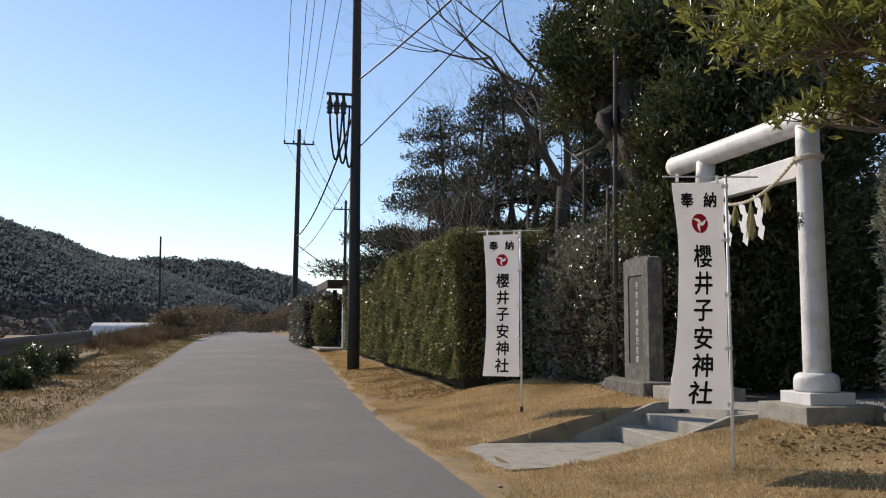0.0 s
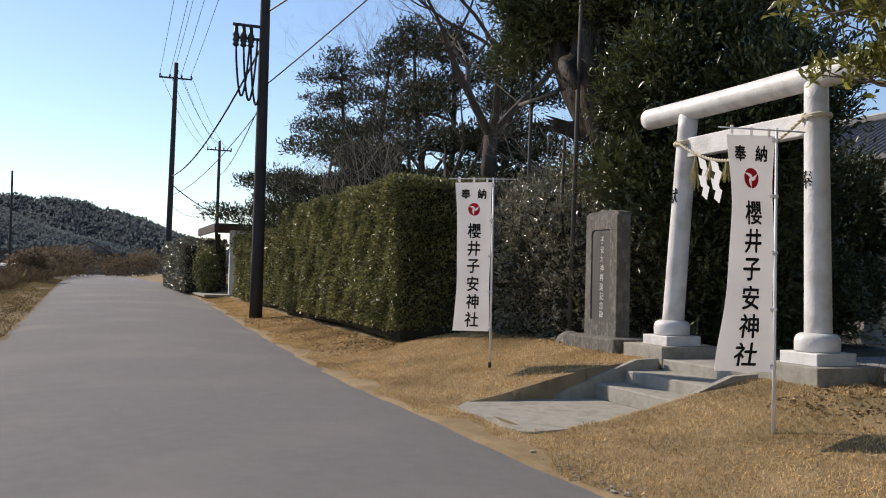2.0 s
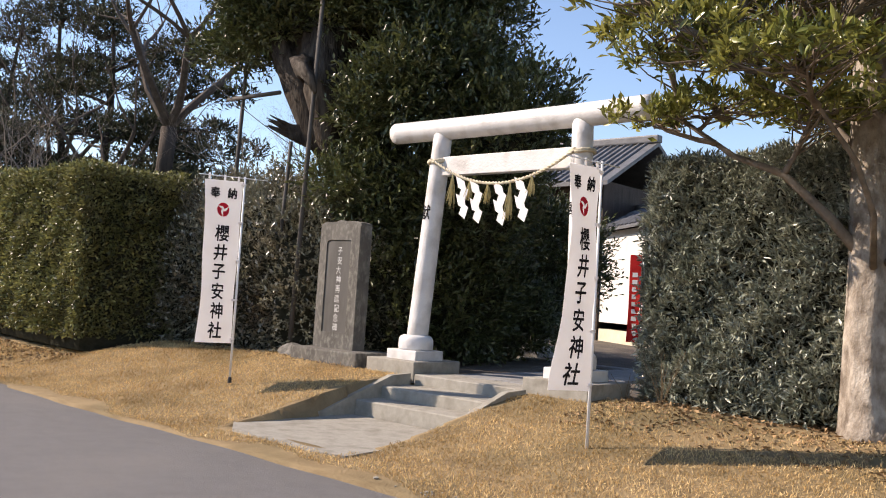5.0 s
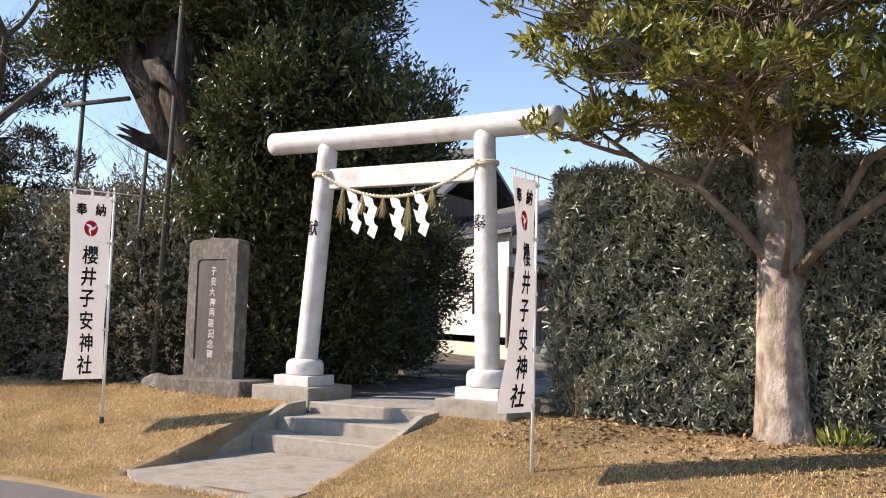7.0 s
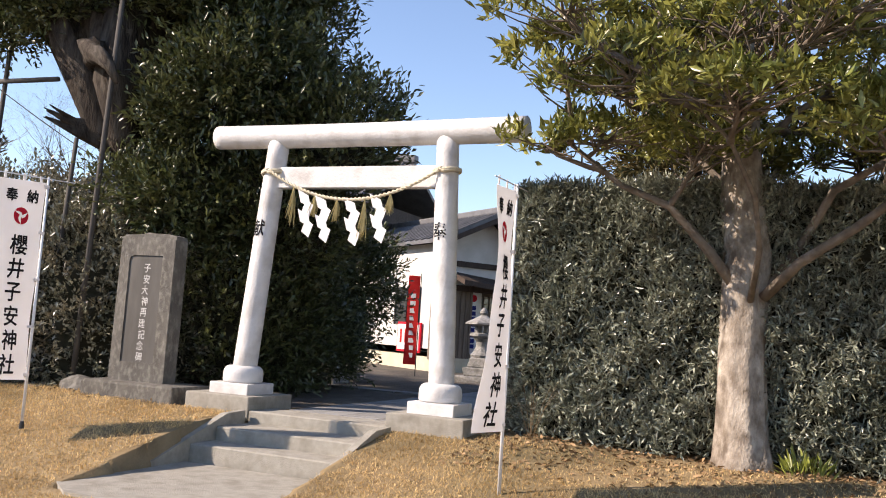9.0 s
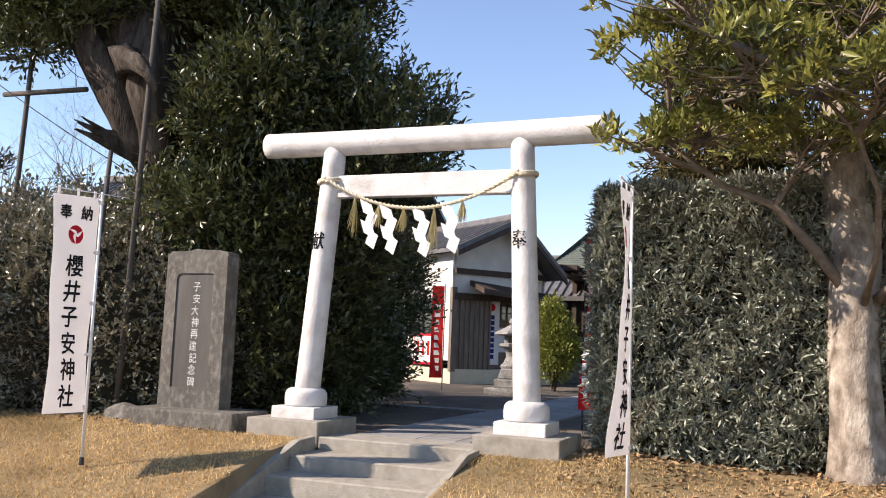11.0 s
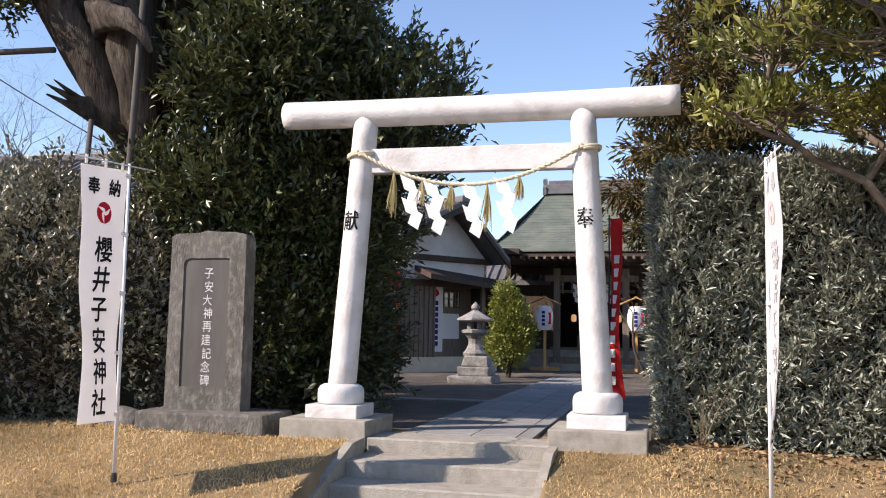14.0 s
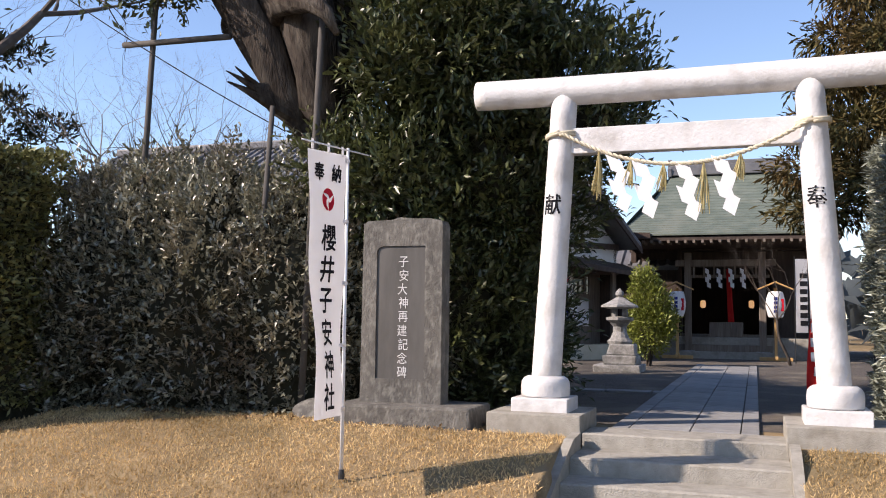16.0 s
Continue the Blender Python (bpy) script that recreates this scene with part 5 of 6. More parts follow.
def lantern_stand(x, y):
    t = thing("lantern_stand", (x, y, 0.42), "white paper lantern under a small roof on a fresh timber stand", "lantern", "paper lanterns before the hall")
    b = bmesh.new()
    box(b, (0, 0.12, 1.05), (0.08, 0.08, 2.1), 0.006)
    part("post", b, WOODNEW, t)
    for dx, dy in ((0.9, 0.09), (0.09, 0.8)):
        b = bmesh.new()
        box(b, (0, 0.12, 0.06 + (0.04 if dx < 0.5 else 0)), (dx, dy, 0.1), 0.006)
        part("foot", b, WOODNEW, t)
    for s in (-1, 1):
        b = bmesh.new()
        box(b, (0, 0, 0), (0.56, 0.42, 0.035), 0.005, pose(s * 0.22, 0, 2.16, 0, s * 24, 0))
        part("roof_board", b, WOODNEW, t)
    b = bmesh.new()
    lathe(b, [(0.14, 1.24), (0.2, 1.26)] + [(0.2 + 0.065 * math.sin(math.pi * k / 12) + 0.006 * (k % 2), 1.27 + 0.68 * k / 12) for k in range(13)] + [(0.2, 1.97), (0.14, 1.99)], 20, (0, -0.02, 0))
    part("paper_lantern", b, PAPER, t, smooth=True)
    b = bmesh.new()
    for k in range(4):
        box(b, (0.0, -0.285, 1.78 - 0.12 * k), (0.1, 0.012, 0.085))
    part("lettering", b, BLUEINK, t, "illegible dark brush lettering")
    b = bmesh.new()
    box(b, (0.17, -0.22, 1.6), (0.1, 0.012, 0.35), 0.004, None)
    part("red_mark", b, RED, t)


lantern_stand(-1.46, 18.0)
lantern_stand(1.28, 18.0)


def small_flag(x, y, z, h, w, arm, cloth, bars, label, bend=0.15, bot=0.35):
    t = thing("narrow_banner", (x, y, z), label, "banner")
    b = bmesh.new()
    tube(b, [(0, 0, 0), (0, 0, h)], [0.014, 0.011], 8)
    part("pole", b, METALDARK, t)
    n, m = 5, 24
    ax, ay = arm
    def where(a, q):
        f = q
        return (ax * (0.02 + a * w) - ay * bend * math.sin(f * 5 + a * 2) * f * 0.5, ay * (0.02 + a * w) + ax * bend * math.sin(f * 5 + a * 2) * f * 0.5, h - 0.06 - (h - bot) * f)
    V = np.array([where(j / n, i / m) for i in range(m + 1) for j in range(n + 1)])
    I = (np.arange(m)[:, None] * (n + 1) + np.arange(n)[None, :]).ravel()
    c = raw("cloth", V, np.stack([I, I + 1, I + n + 2, I + n + 1], 1), cloth, t, smooth=True)
    for side in (-0.006, 0.006):
        for k in range(bars):
            b = bmesh.new()
            f0 = 0.2 + 0.75 * k / bars
            p = Vector(where(0.5, f0 + 0.03)) + Vector((-ay, ax, 0)) * side
            mm = Matrix.Translation(p) @ pose(0, 0, 0, 0, 0, math.degrees(math.atan2(ay, ax)))
            box(b, (0, 0, 0), (w * 0.45, 0.003, (h - bot) * 0.75 / bars * 0.62), 0, mm)
            part("letter_bar", b, PAPER if cloth is REDCLOTH else INK, c)


small_flag(-3.95, 10.9, 0.42, 2.6, 0.3, (-0.95, -0.3), REDCLOTH, 9, "narrow red cloth banner with white lettering on a pole")
small_flag(1.37, 2.9, 0.42, 2.75, 0.22, (0.75, -0.66), REDCLOTH, 10, "narrow red cloth banner with white lettering on a pole", 0.2)
small_flag(1.75, 16.8, 0.42, 2.9, 0.42, (0.98, 0.1), CLOTH, 7, "narrow white cloth banner with black lettering on a pole", 0.05, 0.9)
bare_tree(1.55, 15.6, 3.6, 51, 5, 0.035, (-0.25, 0, 1), "slender leafless young tree before the hall", 0.35)


# ---- shrine office ----
def office():
    t = thing("shrine_office", pose(-5.0, 14.2, 0.42, 0, 0, 53) @ Matrix.Diagonal((1.2, 1.0, 1.0, 1.0)), "single-storey office with white gable, dark timber walls and grey roof", "building")
    def bx(name, c, s, m, label="", bev=0.01):
        b = bmesh.new()
        box(b, c, s, bev)
        return part(name, b, m, t, label)
    # gable front runs along local x, the long side goes back along y
    bx("foundation", (1.5, 4.0, 0.2), (3.1, 8.1, 0.44), FOUND)
    bx("timber_front", (0.55, 0.05, 1.45), (1.1, 0.1, 2.1), WOODGREY)
    for k in range(8):
        bx("batten", (0.06 + 0.14 * k, -0.02, 1.45), (0.03, 0.03, 2.1), WOODGREY, bev=0)
    bx("recess_wall", (2.0, 0.6, 1.4), (1.9, 0.1, 2.2), WOODGREY)
    bx("corner_post", (0.0, 0.0, 1.55), (0.14, 0.14, 2.4), WOODGREY)
    bx("porch_post", (2.5, -0.1, 1.3), (0.1, 0.1, 2.4), WOODGREY)
    b = bmesh.new()
    prism(b, [(0.0, 2.5), (2.7, 2.5), (2.7, 3.25), (1.5, 4.6), (0.0, 3.8)], 0.0, 0.1)
    part("gable_plaster", b, PLASTER, t)
    bx("gable_beam", (1.35, -0.04, 3.22), (2.7, 0.12, 0.16), WOODDARK)
    bx("gable_beam", (1.35, -0.04, 2.5), (2.7, 0.12, 0.18), WOODDARK)
    b = bmesh.new()
    prism(b, [(0.45, 3.0), (2.95, 2.75), (2.95, 2.62), (0.45, 2.85)], -0.75, 0.05)
    for v in b.verts:
        if v.co.y < -0.3:
            v.co.z -= 0.28
    part("awning", b, WOODDARK, t)
    bx("side_wall", (0.0, 4.0, 2.2), (0.1, 8.0, 3.1), PLASTER)
    bx("rear_side_wall", (2.65, 4.0, 1.85), (0.1, 8.0, 2.8), WOODDARK)
    w = bx("window", (-0.06, 1.5, 1.9), (0.06, 1.5, 1.1), GLASSDARK)
    for yy in (0.75, 1.5, 2.25):
        b = bmesh.new()
        box(b, (-0.09, yy, 1.9), (0.05, 0.06, 1.16))
        part("window_frame", b, METALDARK, w)
    n = bx("notice_board", (-0.1, 1.2, 0.95), (0.04, 1.5, 0.9), RED, "red-framed white notice board")
    b = bmesh.new()
    box(b, (-0.125, 1.2, 0.95), (0.02, 1.36, 0.76))
    part("notice_sheet", b, PAPER, n)
    b = bmesh.new()
    for k in range(4):
        box(b, (-0.139, 0.75 + 0.3 * k, 0.98), (0.006, 0.12, 0.42))
    part("lettering", b, REDCLOTH, n, "illegible red lettering")
    # sign, lattice window, white board on the recessed wall
    s = bx("upright_sign", (1.2, 0.2, 1.5), (0.5, 0.04, 1.88), PAPER, "tall white sign with blue lettering")
    b = bmesh.new()
    for k in range(8):
        box(b, (1.2, 0.174, 1.95 - 0.165 * k), (0.19, 0.008, 0.125))
    part("lettering", b, BLUEINK, s, "blue vertical lettering")
    b = bmesh.new()
    lathe(b, [(0.11, 0), (0.11, 0.01)], 20)
    for v in b.verts:
        v.co = Vector((1.2 + v.co.x, 0.165 + v.co.z, 2.24 + v.co.y))
    part("crest", b, RED, s)
    bx("white_board", (1.75, 0.5, 1.3), (0.85, 0.03, 0.74), PAPER, "plain white board")
    lw = bx("lattice_window", (1.85, 0.53, 2.1), (0.75, 0.05, 0.5), GLASSDARK)
    for k in range(5):
        b = bmesh.new()
        box(b, (1.5 + 0.175 * k, 0.49, 2.1), (0.03, 0.04, 0.5))
        part("lattice_bar", b, WOODGREY, lw)
    for k in range(3):
        b = bmesh.new()
        box(b, (1.85, 0.488, 1.9 + 0.2 * k), (0.75, 0.036, 0.03))
        part("lattice_bar", b, WOODGREY, lw)
    for s in (-1, 1):
        x0, z0 = 1.5, 4.75
        x1, z1 = (-0.3, 3.72) if s < 0 else (2.95, 3.15)
        b = bmesh.new()
        prism(b, [(x0, z0), (x1, z1), (x1, z1 + 0.1), (x0, z0 + 0.12)], -0.7, 8.5)
        part("roof_slope", b, TILE, t)
        for k in range(26):
            b = bmesh.new()
            tube(b, [(x0 + (x1 - x0) * f, -0.66 + 0.36 * k, z0 + 0.13 + (z1 - z0) * f) for f in (0, 0.5, 1)], [0.035] * 3, 6)
            part("roof_rib", b, TILE, t)
        b = bmesh.new()
        prism(b, [(x0, z0 - 0.16), (x1, z1 - 0.15), (x1, z1), (x0, z0)], -0.74, -0.68)
        part("barge_board", b, WOODDARK, t)
    b = bmesh.new()
    box(b, (1.5, 3.9, 4.9), (0.3, 9.3, 0.2), 0.04)
    part("ridge", b, TILE, t)


office()


# ---- tile-roofed house behind the bushes, linking roof ----
def tiled_house(x, y, w, d, eave, ridge, label, along="x"):
    t = thing("house", (x, y, 0.42), label, "building")
    b = bmesh.new()
    box(b, (0, 0, eave / 2), (w, d, eave))
    part("wall", b, WOODDARK, t)
    for s in (-1, 1):
        b = bmesh.new()
        prism(b, [(0, ridge), (s * (d / 2 + 0.6), eave - 0.1), (s * (d / 2 + 0.6), eave - 0.25), (0, ridge - 0.15)], -w / 2 - 0.5, w / 2 + 0.5, "x")
        part("roof_slope", b, TILE, t)
        n = int((w + 1) / 0.3)
        for k in range(n):
            b = bmesh.new()
            xx = -w / 2 - 0.45 + k * 0.3
            tube(b, [(xx, 0, ridge + 0.01), (xx, s * (d / 2 + 0.6), eave - 0.09)], [0.06, 0.06], 6)
            part("roof_rib", b, TILE, t)
    b = bmesh.new()
    box(b, (0, 0, ridge + 0.12), (w + 1.1, 0.35, 0.3), 0.06)
    part("ridge", b, TILE, t)


tiled_house(-16.0, 20.0, 13.6, 5.6, 5.6, 7.4, "long dark house under a tall grey tiled roof behind the bushes")
tiled_house(-3.6, 23.0, 3.0, 4.0, 3.0, 4.3, "low tiled annex between office and hall")
tiled_house(6.6, 24.0, 3.4, 4.0, 2.6, 3.9, "dark shed roof behind the hall")


# ---- house entrance by the lane ----
def lane_gate():
    t = thing("house_entrance", (-33.5, -1.2, 0.5), "plain roofed house entrance with white wall and dark flat eave", "gate")
    def bx(name, c, s, m, label=""):
        b = bmesh.new()
        box(b, c, s, 0.015)
        return part(name, b, m, t, label)
    bx("roof", (-0.6, -0.2, 3.05), (6.4, 2.8, 0.16), WOODDARK)
    bx("fascia", (-0.6, -1.55, 2.9), (6.4, 0.12, 0.3), WOODDARK)
    bx("white_post", (2.2, -0.75, 1.4), (0.25, 0.25, 2.9), PLASTER)
    bx("white_wall", (2.2, 0.5, 1.4), (0.16, 2.2, 2.9), PLASTER)
    bx("inner_post", (-2.6, -0.75, 1.4), (0.2, 0.2, 2.9), WOODDARK)
    d = bx("door", (0.0, 0.6, 1.2), (4.2, 0.08, 2.4), WOODDARK)
    for k in range(6):
        b = bmesh.new()
        box(b, (-1.9 + 0.76 * k, 0.54, 1.2), (0.08, 0.06, 2.4))
        part("door_bar", b, WOODGREY, d)
    bx("threshold", (0.0, -1.2, -0.09), (5.0, 1.5, 0.1), CONCRETE)


lane_gate()
h = thing("garden_bush", (-34.8, -2.6, 0.5), "clipped leafy shrub beside the house entrance", "bush")
p, a = shell([(0, 0, 1.1, 0.7, 0.6, 1.1)], 2500, 0.5, 0.25)
leaves("foliage", p, a, 0.14, 0.07, LEAF_HEDGE, h)


# ---- guard rail and verge on the field side ----
def guard_rail():
    t = thing("guard_rail", (0, 0, 0), "weathered grey beam guard rail on short posts", "railing")
    xs = np.linspace(-4.0, -30.0, 10)
    for x0, x1 in zip(xs, xs[1:]):
        b = bmesh.new()
        y0, y1 = -12.0 - 0.03 * abs(x0), -12.0 - 0.03 * abs(x1)
        z0, z1 = 0.82 + 0.008 * abs(x0), 0.82 + 0.008 * abs(x1)
        vs = []
        for x, y, z in ((x0, y0, z0), (x1 + 0.02, y1, z1)):
            vs.append([b.verts.new((x, y + dy, z + dz)) for dy, dz in ((0, -0.26), (0.05, -0.16), (0.01, -0.03), (0.05, 0.1), (0.05, 0.18), (0, 0.25), (-0.08, 0.25), (-0.08, -0.26))])
        for k in range(8):
            b.faces.new((vs[0][k], vs[0][(k + 1) % 8], vs[1][(k + 1) % 8], vs[1][k]))
        b.faces.new(vs[0])
        b.faces.new(vs[1][::-1])
        part("beam", b, WOODGREY, t)
        b = bmesh.new()
        box(b, (x0, y0 - 0.15, z0 - 0.5), (0.14, 0.14, 1.3), 0.02)
        part("post", b, WOODGREY, t)


guard_rail()


def stalks(x, y, r, h, n, material, label, name="dry_grass_clump", category="grass", length=None, width=0.012, flat=1.0):
    z = float(ground_z(x, y))
    t = thing(name, (x, y, z), label, category)
    q = np.sqrt(RNG.random(n)) * r
    an = RNG.random(n) * 6.28
    hh = RNG.random(n) ** 0.7 * h * 0.7
    p = np.stack([np.cos(an) * q, np.sin(an) * q * flat, hh * (1.1 - q / (r * 1.4))], 1)
    a = np.stack([np.cos(an) * q / r * 0.6, np.sin(an) * q / r * 0.6, np.ones(n)], 1)
    leaves("stalk", p, a, length or h * 0.4, width, material, t, spread=0.3)


for i, (x, y, r, hgt, n) in enumerate(((-33, -12.4, 1.4, 1.6, 1600), (-37, -12.2, 1.2, 1.3, 1400), (-42, -12.3, 1.6, 1.6, 1600), (-29, -12.6, 1.0, 1.1, 900), (-48, -12.0, 1.8, 1.8, 1600), (-56, -11.8, 1.8, 1.6, 1400), (-64, -11.5, 2.0, 2.2, 1400), (-75, -11.2, 2.4, 2.4, 1400), (-88, -11.0, 2.6, 3.0, 1400), (-19, -15.0, 1.4, 2.0, 1200), (-22, -15.4, 1.4, 2.2, 1200))):
    stalks(x, y, r, hgt * 0.62, n, RUSSET, "brown dried weeds along the verge")
stalks(-15.8, -14.2, 0.8, 2.6, 500, RUSSET, "pale pampas grass plumes beyond the rail", length=1.2)
for x, y, r, hgt in ((-13.2, -11.6, 0.5, 0.9), (-12.0, -11.9, 0.4, 0.6), (-17.0, -11.7, 0.5, 0.7), (-11.0, -11.5, 0.3, 0.4)):
    h = thing("verge_shrub", (x, y, float(ground_z(x, y))), "dark leafy weed shrub below the guard rail", "bush")
    p, a = shell([(0, 0, hgt * 0.5, r, r, hgt * 0.55)], 1500, 0.9, 0.3, 0.0)
    leaves("foliage", p, a + np.array([0, 0, 0.4]), 0.12, 0.05, LEAF_BIG, h)
for x, y, r, hgt in ((-52, -11.3, 1.2, 1.7), (-60, -11.2, 1.0, 1.4), (-70, -5.0 - 6.2, 1.6, 2.2), (-82, -10.4, 1.8, 2.6), (-96, -9.0, 2.2, 3.2), (-100, -5.0, 2.4, 2.4), (-98, -2.0, 2.0, 3.0)):
    h = thing("verge_shrub", (x, y, float(ground_z(x, y))), "leafy roadside shrub along the lane", "bush")
    p, a = shell([(0, 0, hgt * 0.5, r, r, hgt * 0.55)], 1500, 0.7, 0.35, 0.0)
    leaves("foliage", p, a + np.array([0, 0, 0.4]), 0.3, 0.14, LEAF_HEDGE if int(x) % 2 else RUSSET, h)

# plastic tunnel in the field, low wall at the lane's end
bm = bmesh.new()
an = np.linspace(0, math.pi, 11)
ring = [(math.cos(q) * 2.2, math.sin(q) * 2.1) for q in an]
prism(bm, ring, 0, 11, "x")
single("plastic_tunnel", bm, PLASTER, "long low white plastic growing tunnel in the field", "greenhouse", at=pose(-116.2, -26.0, -0.2, 0, 0, 77.5))
bm = bmesh.new()
for k in range(7):
    box(bm, (-118 + 0.3 * k, -16 + 3.0 * k, 1.2), (0.5, 2.7, 1.4), 0.05)
single("stone_wall", bm, STONE, "low grey garden wall where the lane bends", "wall")
tiled_house(-135, -8, 9, 7, 3.2, 5.2, "distant tiled farmhouse where the lane bends")


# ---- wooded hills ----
# evergreen woods, base colour paled and blued to stand in for distance haze
WOODS_HAZED = mat("hazed_far_woods", (0.09, 0.11, 0.12), (0.125, 0.145, 0.15), 0.02, 1.0, 0.0, 1.0, 0.0, island=0.12, translucent=0.5)
WOODS_DRY = mat("far_winter_woods", (0.1, 0.09, 0.08), (0.15, 0.13, 0.105), 0.03, 1.0, 0.0, 1.0, 0.0, island=0.15)


def woods(name, P, R, material, label):
    """Far tree crowns, each a tuft of coarse leaf sprays, joined."""
    k = 7
    p = np.repeat(P, k, 0) + RNG.normal(0, 1, (len(P) * k, 3)) * np.repeat(R, k)[:, None] * np.array([0.55, 0.55, 0.35])
    ob = leaves(name, p, np.repeat(np.array([[0.35, 0.1, 1.0]]), len(p), 0), float(R.mean()) * 1.1, float(R.mean()) * 0.75, material, spread=0.55)
    return tagged(ob, label, "woods", kind="stuff")


def hill(name, x0, x1, yc, depth, prof, n, material, label, rad=3.0):
    """A ridge beyond the fields, its slope falling towards the lane; prof: crest height along 0..1."""
    fx = RNG.random(n)
    fd = 1 - 0.98 * RNG.random(n)
    away = np.array([-0.9, -0.43])

    def spot(fx, fd):
        hh = np.interp(fx, *zip(*prof))
        q = np.stack([x0 + (x1[0] - x0) * fx, yc + (x1[1] - yc) * fx], -1) + away * ((fd - 1) * depth)[..., None]
        z = hh * fd ** 0.8 + 1.5 * np.sin(fx * 60) * np.sin(fd * 9 + fx * 23) * fd - 2
        return np.concatenate([q, z[..., None]], -1)
    A, B = np.meshgrid(np.linspace(0, 1, 90), np.linspace(0.0, 1.0, 14), indexing="ij")
    Vh = spot(A, B).reshape(-1, 3)
    Ih = (np.arange(89)[:, None] * 14 + np.arange(13)[None, :]).ravel()
    tagged(raw("hillside", Vh, np.stack([Ih, Ih + 14, Ih + 15, Ih + 1], 1), material, smooth=True), "dark wooded slope beyond the fields", "hill", kind="structure")
    woods(name, spot(fx, fd), rad * RNG.uniform(0.5, 1.3, n), material, label)


hill("hill_woods", -300, (-520, -20), -360, 150, [(0, 96), (0.6, 66), (0.7, 54), (0.78, 45), (0.85, 37), (0.92, 29), (1, 18)], 22000, WOODS_HAZED, "dark wooded hillside beyond the fields", 1.6)
hill("hill_woods", -560, (-600, 40), -190, 120, [(0, 36), (0.35, 40), (0.5, 45), (0.7, 45), (0.85, 39), (1, 27)], 9000, WOODS_HAZED, "dark wooded ridge with conifers on its crest", 2.1)
hill("winter_woods", -210, (-330, -40), -210, 60, [(0, 13), (0.3, 11), (0.5, 15), (0.75, 10), (1, 8)], 3500, WOODS_DRY, "brown leafless woods at the foot of the hill", 1.5)
hill("winter_woods", -150, (-200, 30), -120, 20, [(0, 3), (0.4, 4), (0.6, 7), (1, 6)], 1400, WOODS_DRY, "brown scrub at the field's edge", 0.8)
n = 420
P = np.stack([RNG.uniform(-60, 40, n), RNG.uniform(34, 60, n), np.zeros(n)], 1)
P[:, 2] = RNG.uniform(0.5, 4.2, n)
woods("backing_woods", P, RNG.uniform(1.0, 2.0, n), WOODS_HAZED, "bluish green woods behind the shrine, tinted for haze")


# ---- lawn, litter ----
def lawn(name, x0, x1, y0, y1, n, length, width, material, label, keep, spread=0.55):
    x, y = RNG.uniform(x0, x1, n), RNG.uniform(y0, y1, n)
    k = keep(x, y)
    x, y = x[k], y[k]
    p = np.stack([x, y, ground_z(x, y) - 0.004], 1)
    ob = leaves(name, p, np.repeat(np.array([[0.1, 0, 1.0]]), len(x), 0), length, width, material, spread=spread)
    return tagged(ob, label, "grass", kind="stuff")


def on_bank(x, y):
    edge = edge_y(x) + 0.08 + 0.12 * np.sin(x * 1.3) + 0.1 * np.sin(x * 3.7)
    off = (np.abs(x - 0.065 - 0.07 * np.clip(-1.7 - y, 0, 2)) > 1.06 + 0.06 * np.sin(y * 9)) | (y < -3.78)
    slabs = (np.abs(np.abs(x) - 1.42) > 0.6) | (y < -0.55)
    stone = (np.abs(x + 2.77) > 0.8) | (y < -0.55)
    worn = (x < 2.6) | (y < -1.25 - 0.2 * np.sin(x * 2.1)) | (RNG.random(len(x)) < 0.3)
    return (y > edge) & off & slabs & stone & worn


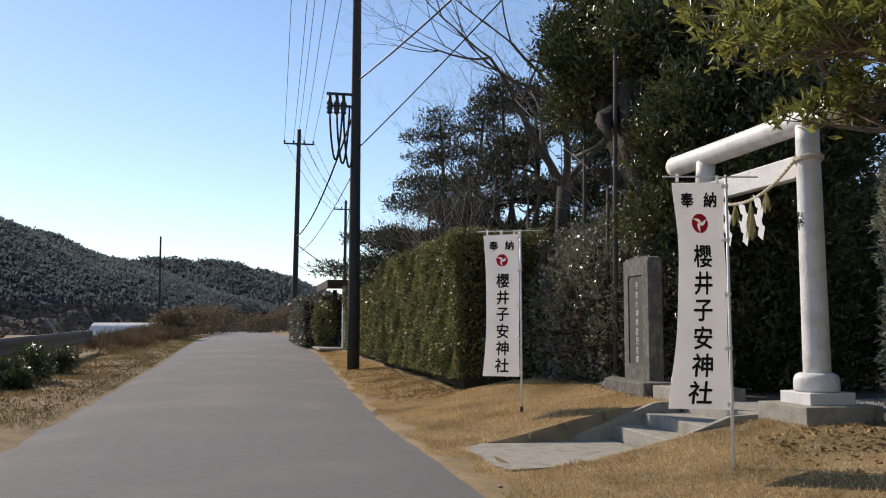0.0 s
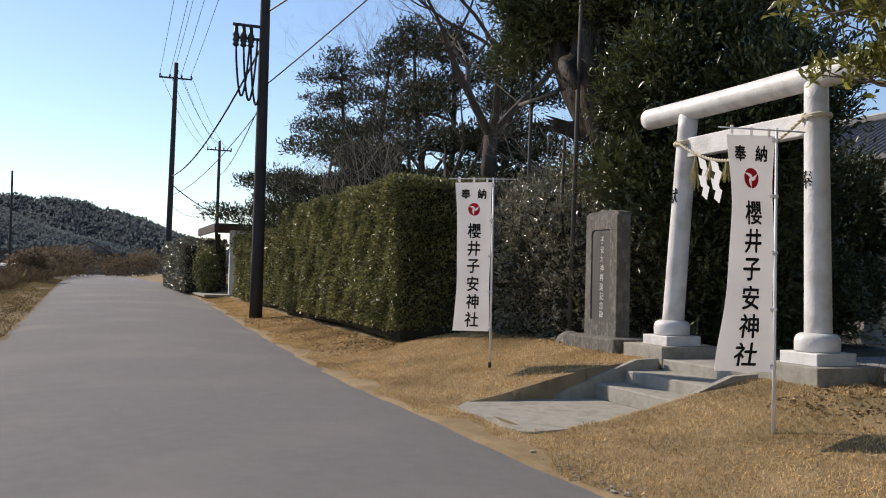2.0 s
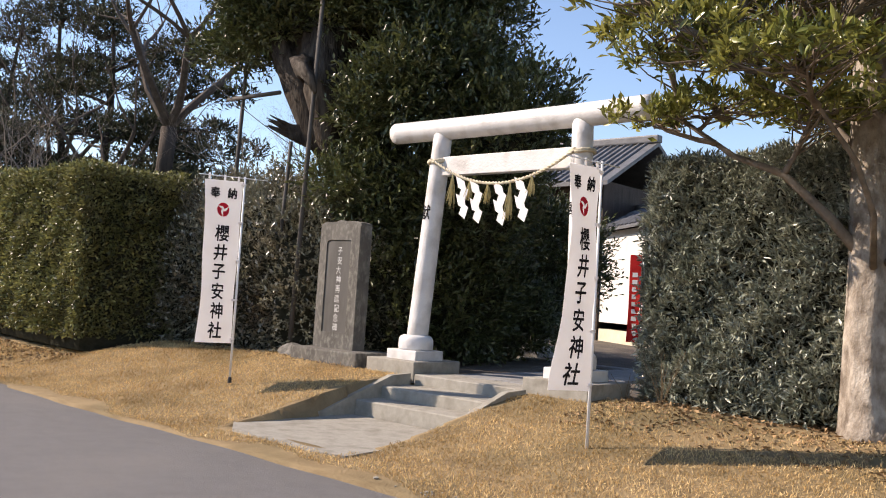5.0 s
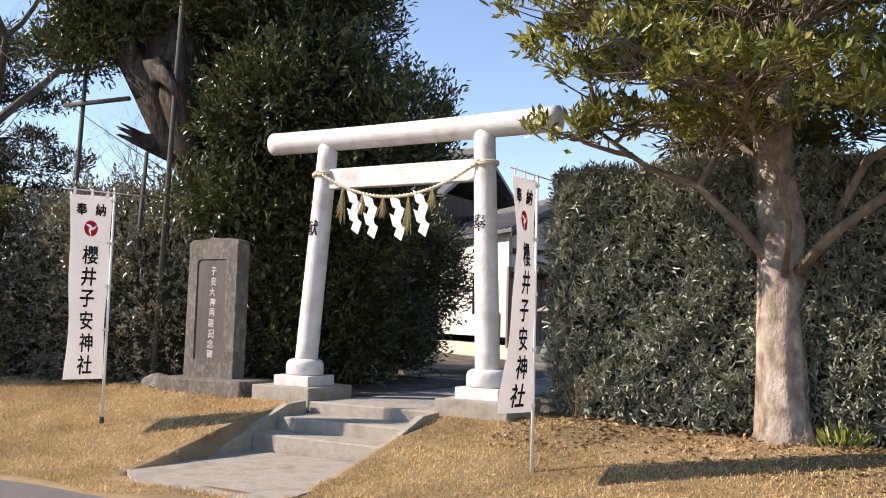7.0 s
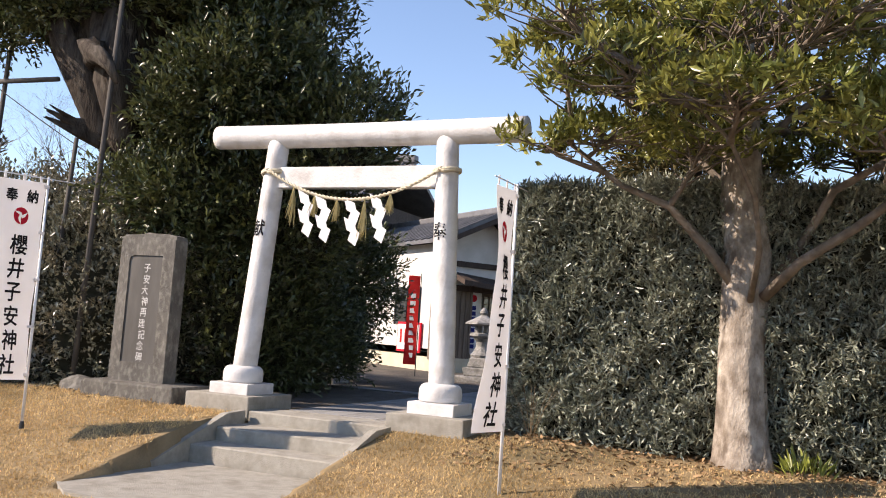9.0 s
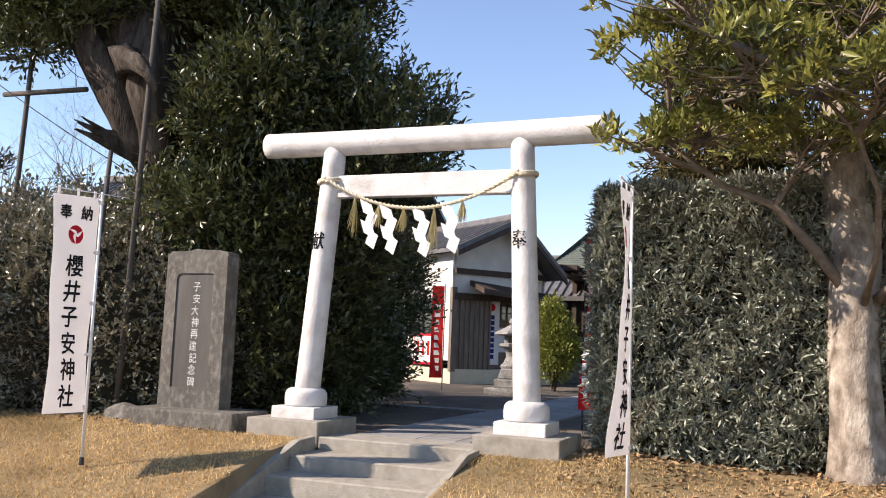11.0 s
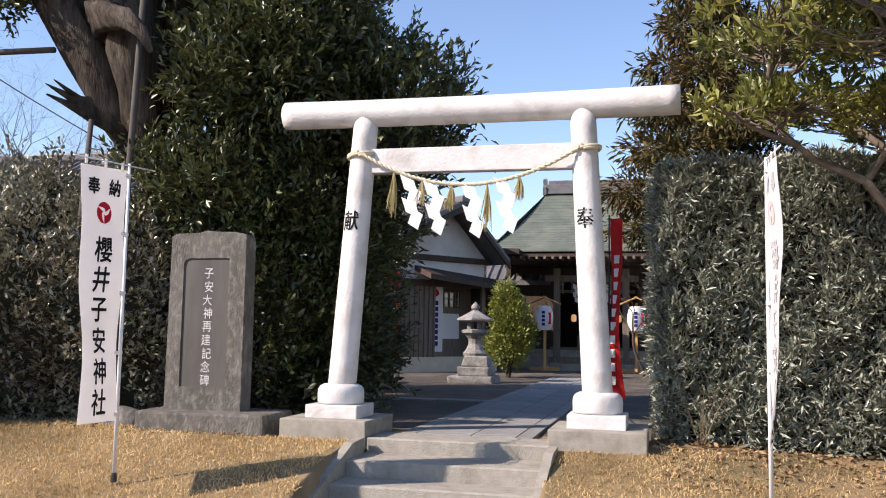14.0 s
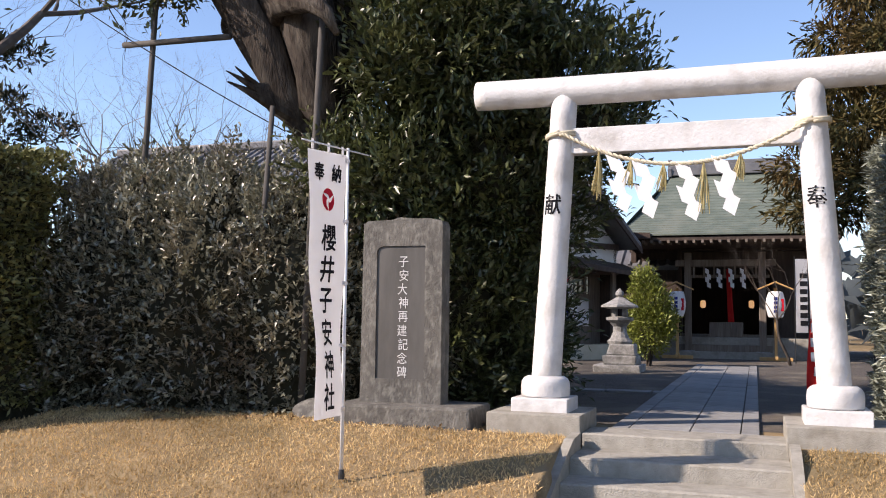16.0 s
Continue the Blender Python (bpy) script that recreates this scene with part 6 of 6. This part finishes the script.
lawn("dry_lawn", -9.0, 8.5, -4.3, -0.1, 150000, 0.045, 0.007, STRAW, "short straw-coloured winter lawn on the bank", on_bank, 0.9)
lawn("dry_lawn", 8.5, 14, -4.3, -0.1, 20000, 0.06, 0.01, STRAW, "short straw-coloured winter lawn on the bank", on_bank, 0.9)
lawn("dry_verge", -34.0, -9.0, -4.2, -2.2, 60000, 0.06, 0.012, STRAW, "thin straw-coloured verge under the hedge", on_bank, 0.9)
lawn("field_verge", -60.0, -4.0, -12.6, -9.6, 60000, 0.08, 0.014, VERGE, "patchy yellow verge grass on the field side", lambda x, y: RNG.random(len(x)) < 0.35 + 0.6 * np.clip(np.sin(x * 0.9) * np.sin(y * 2.1 + x * 0.3) + 0.4, 0, 1), 0.8)
for nm, x0, x1, y0, y1, n in (("fallen_leaves", 2.0, 9.0, -1.5, 0.6, 2600), ("fallen_leaves", -18.0, -7.0, -3.6, -2.2, 2600), ("fallen_leaves", -8.0, -1.9, -0.8, 0.3, 900), ("fallen_leaves", -30.0, -6.0, -12.2, -10.0, 2500)):
    x, y = RNG.uniform(x0, x1, n), y1 - (y1 - y0) * RNG.random(n) ** 1.7
    p = np.stack([x, y, ground_z(x, y) + 0.018], 1)
    ob = leaves(nm, p, RNG.normal(0, 1, (n, 3)) * np.array([1, 1, 0.12]), 0.07, 0.035, LITTER, spread=0.2)
    tagged(ob, "scattered brown fallen leaves", "leaf litter", kind="stuff")
# dry stems at the foot of the right hedge
for x, y, hgt in ((2.45, 0.25, 0.75), (1.95, 0.25, 0.4)):
    t = thing("dead_weed", (x, y, 0.38), "bare straw-coloured dead stems at the hedge's foot", "plant")
    rr = random.Random(int(x * 100))
    for k in range(9):
        b = bmesh.new()
        dx, dy = rr.uniform(-0.3, 0.3), rr.uniform(-0.35, 0.1)
        tube(b, [(0, 0, -0.02), (dx * 0.5, dy * 0.5, hgt * 0.5), (dx, dy, hgt * rr.uniform(0.6, 1))], [0.004, 0.003, 0.002], 5)
        part("stem", b, RUSSET, t)
stalks(5.4, -0.2, 0.25, 0.2, 60, LEAF_CAMELLIA, "small green weeds at the tree's foot", "weed", "plant", 0.2, 0.03)

# loose stones at the road edge
rr = random.Random(12)
for k in range(70):
    b = bmesh.new()
    bmesh.ops.create_icosphere(b, subdivisions=1, radius=1.0)
    r = rr.uniform(0.008, 0.026)
    x, y = rr.gauss(3.6, 0.6), -4.1 + rr.gauss(0, 0.08)
    for v in b.verts:
        v.co = Vector((v.co.x * r * rr.uniform(0.8, 1.3), v.co.y * r * rr.uniform(0.8, 1.3), v.co.z * r * 0.6))
    single("pebble", b, CONCRETE, "small grey stone lying at the road edge", "stone", "stones at the road edge", at=(x, y, float(ground_z(x, y)) + r * 0.35))
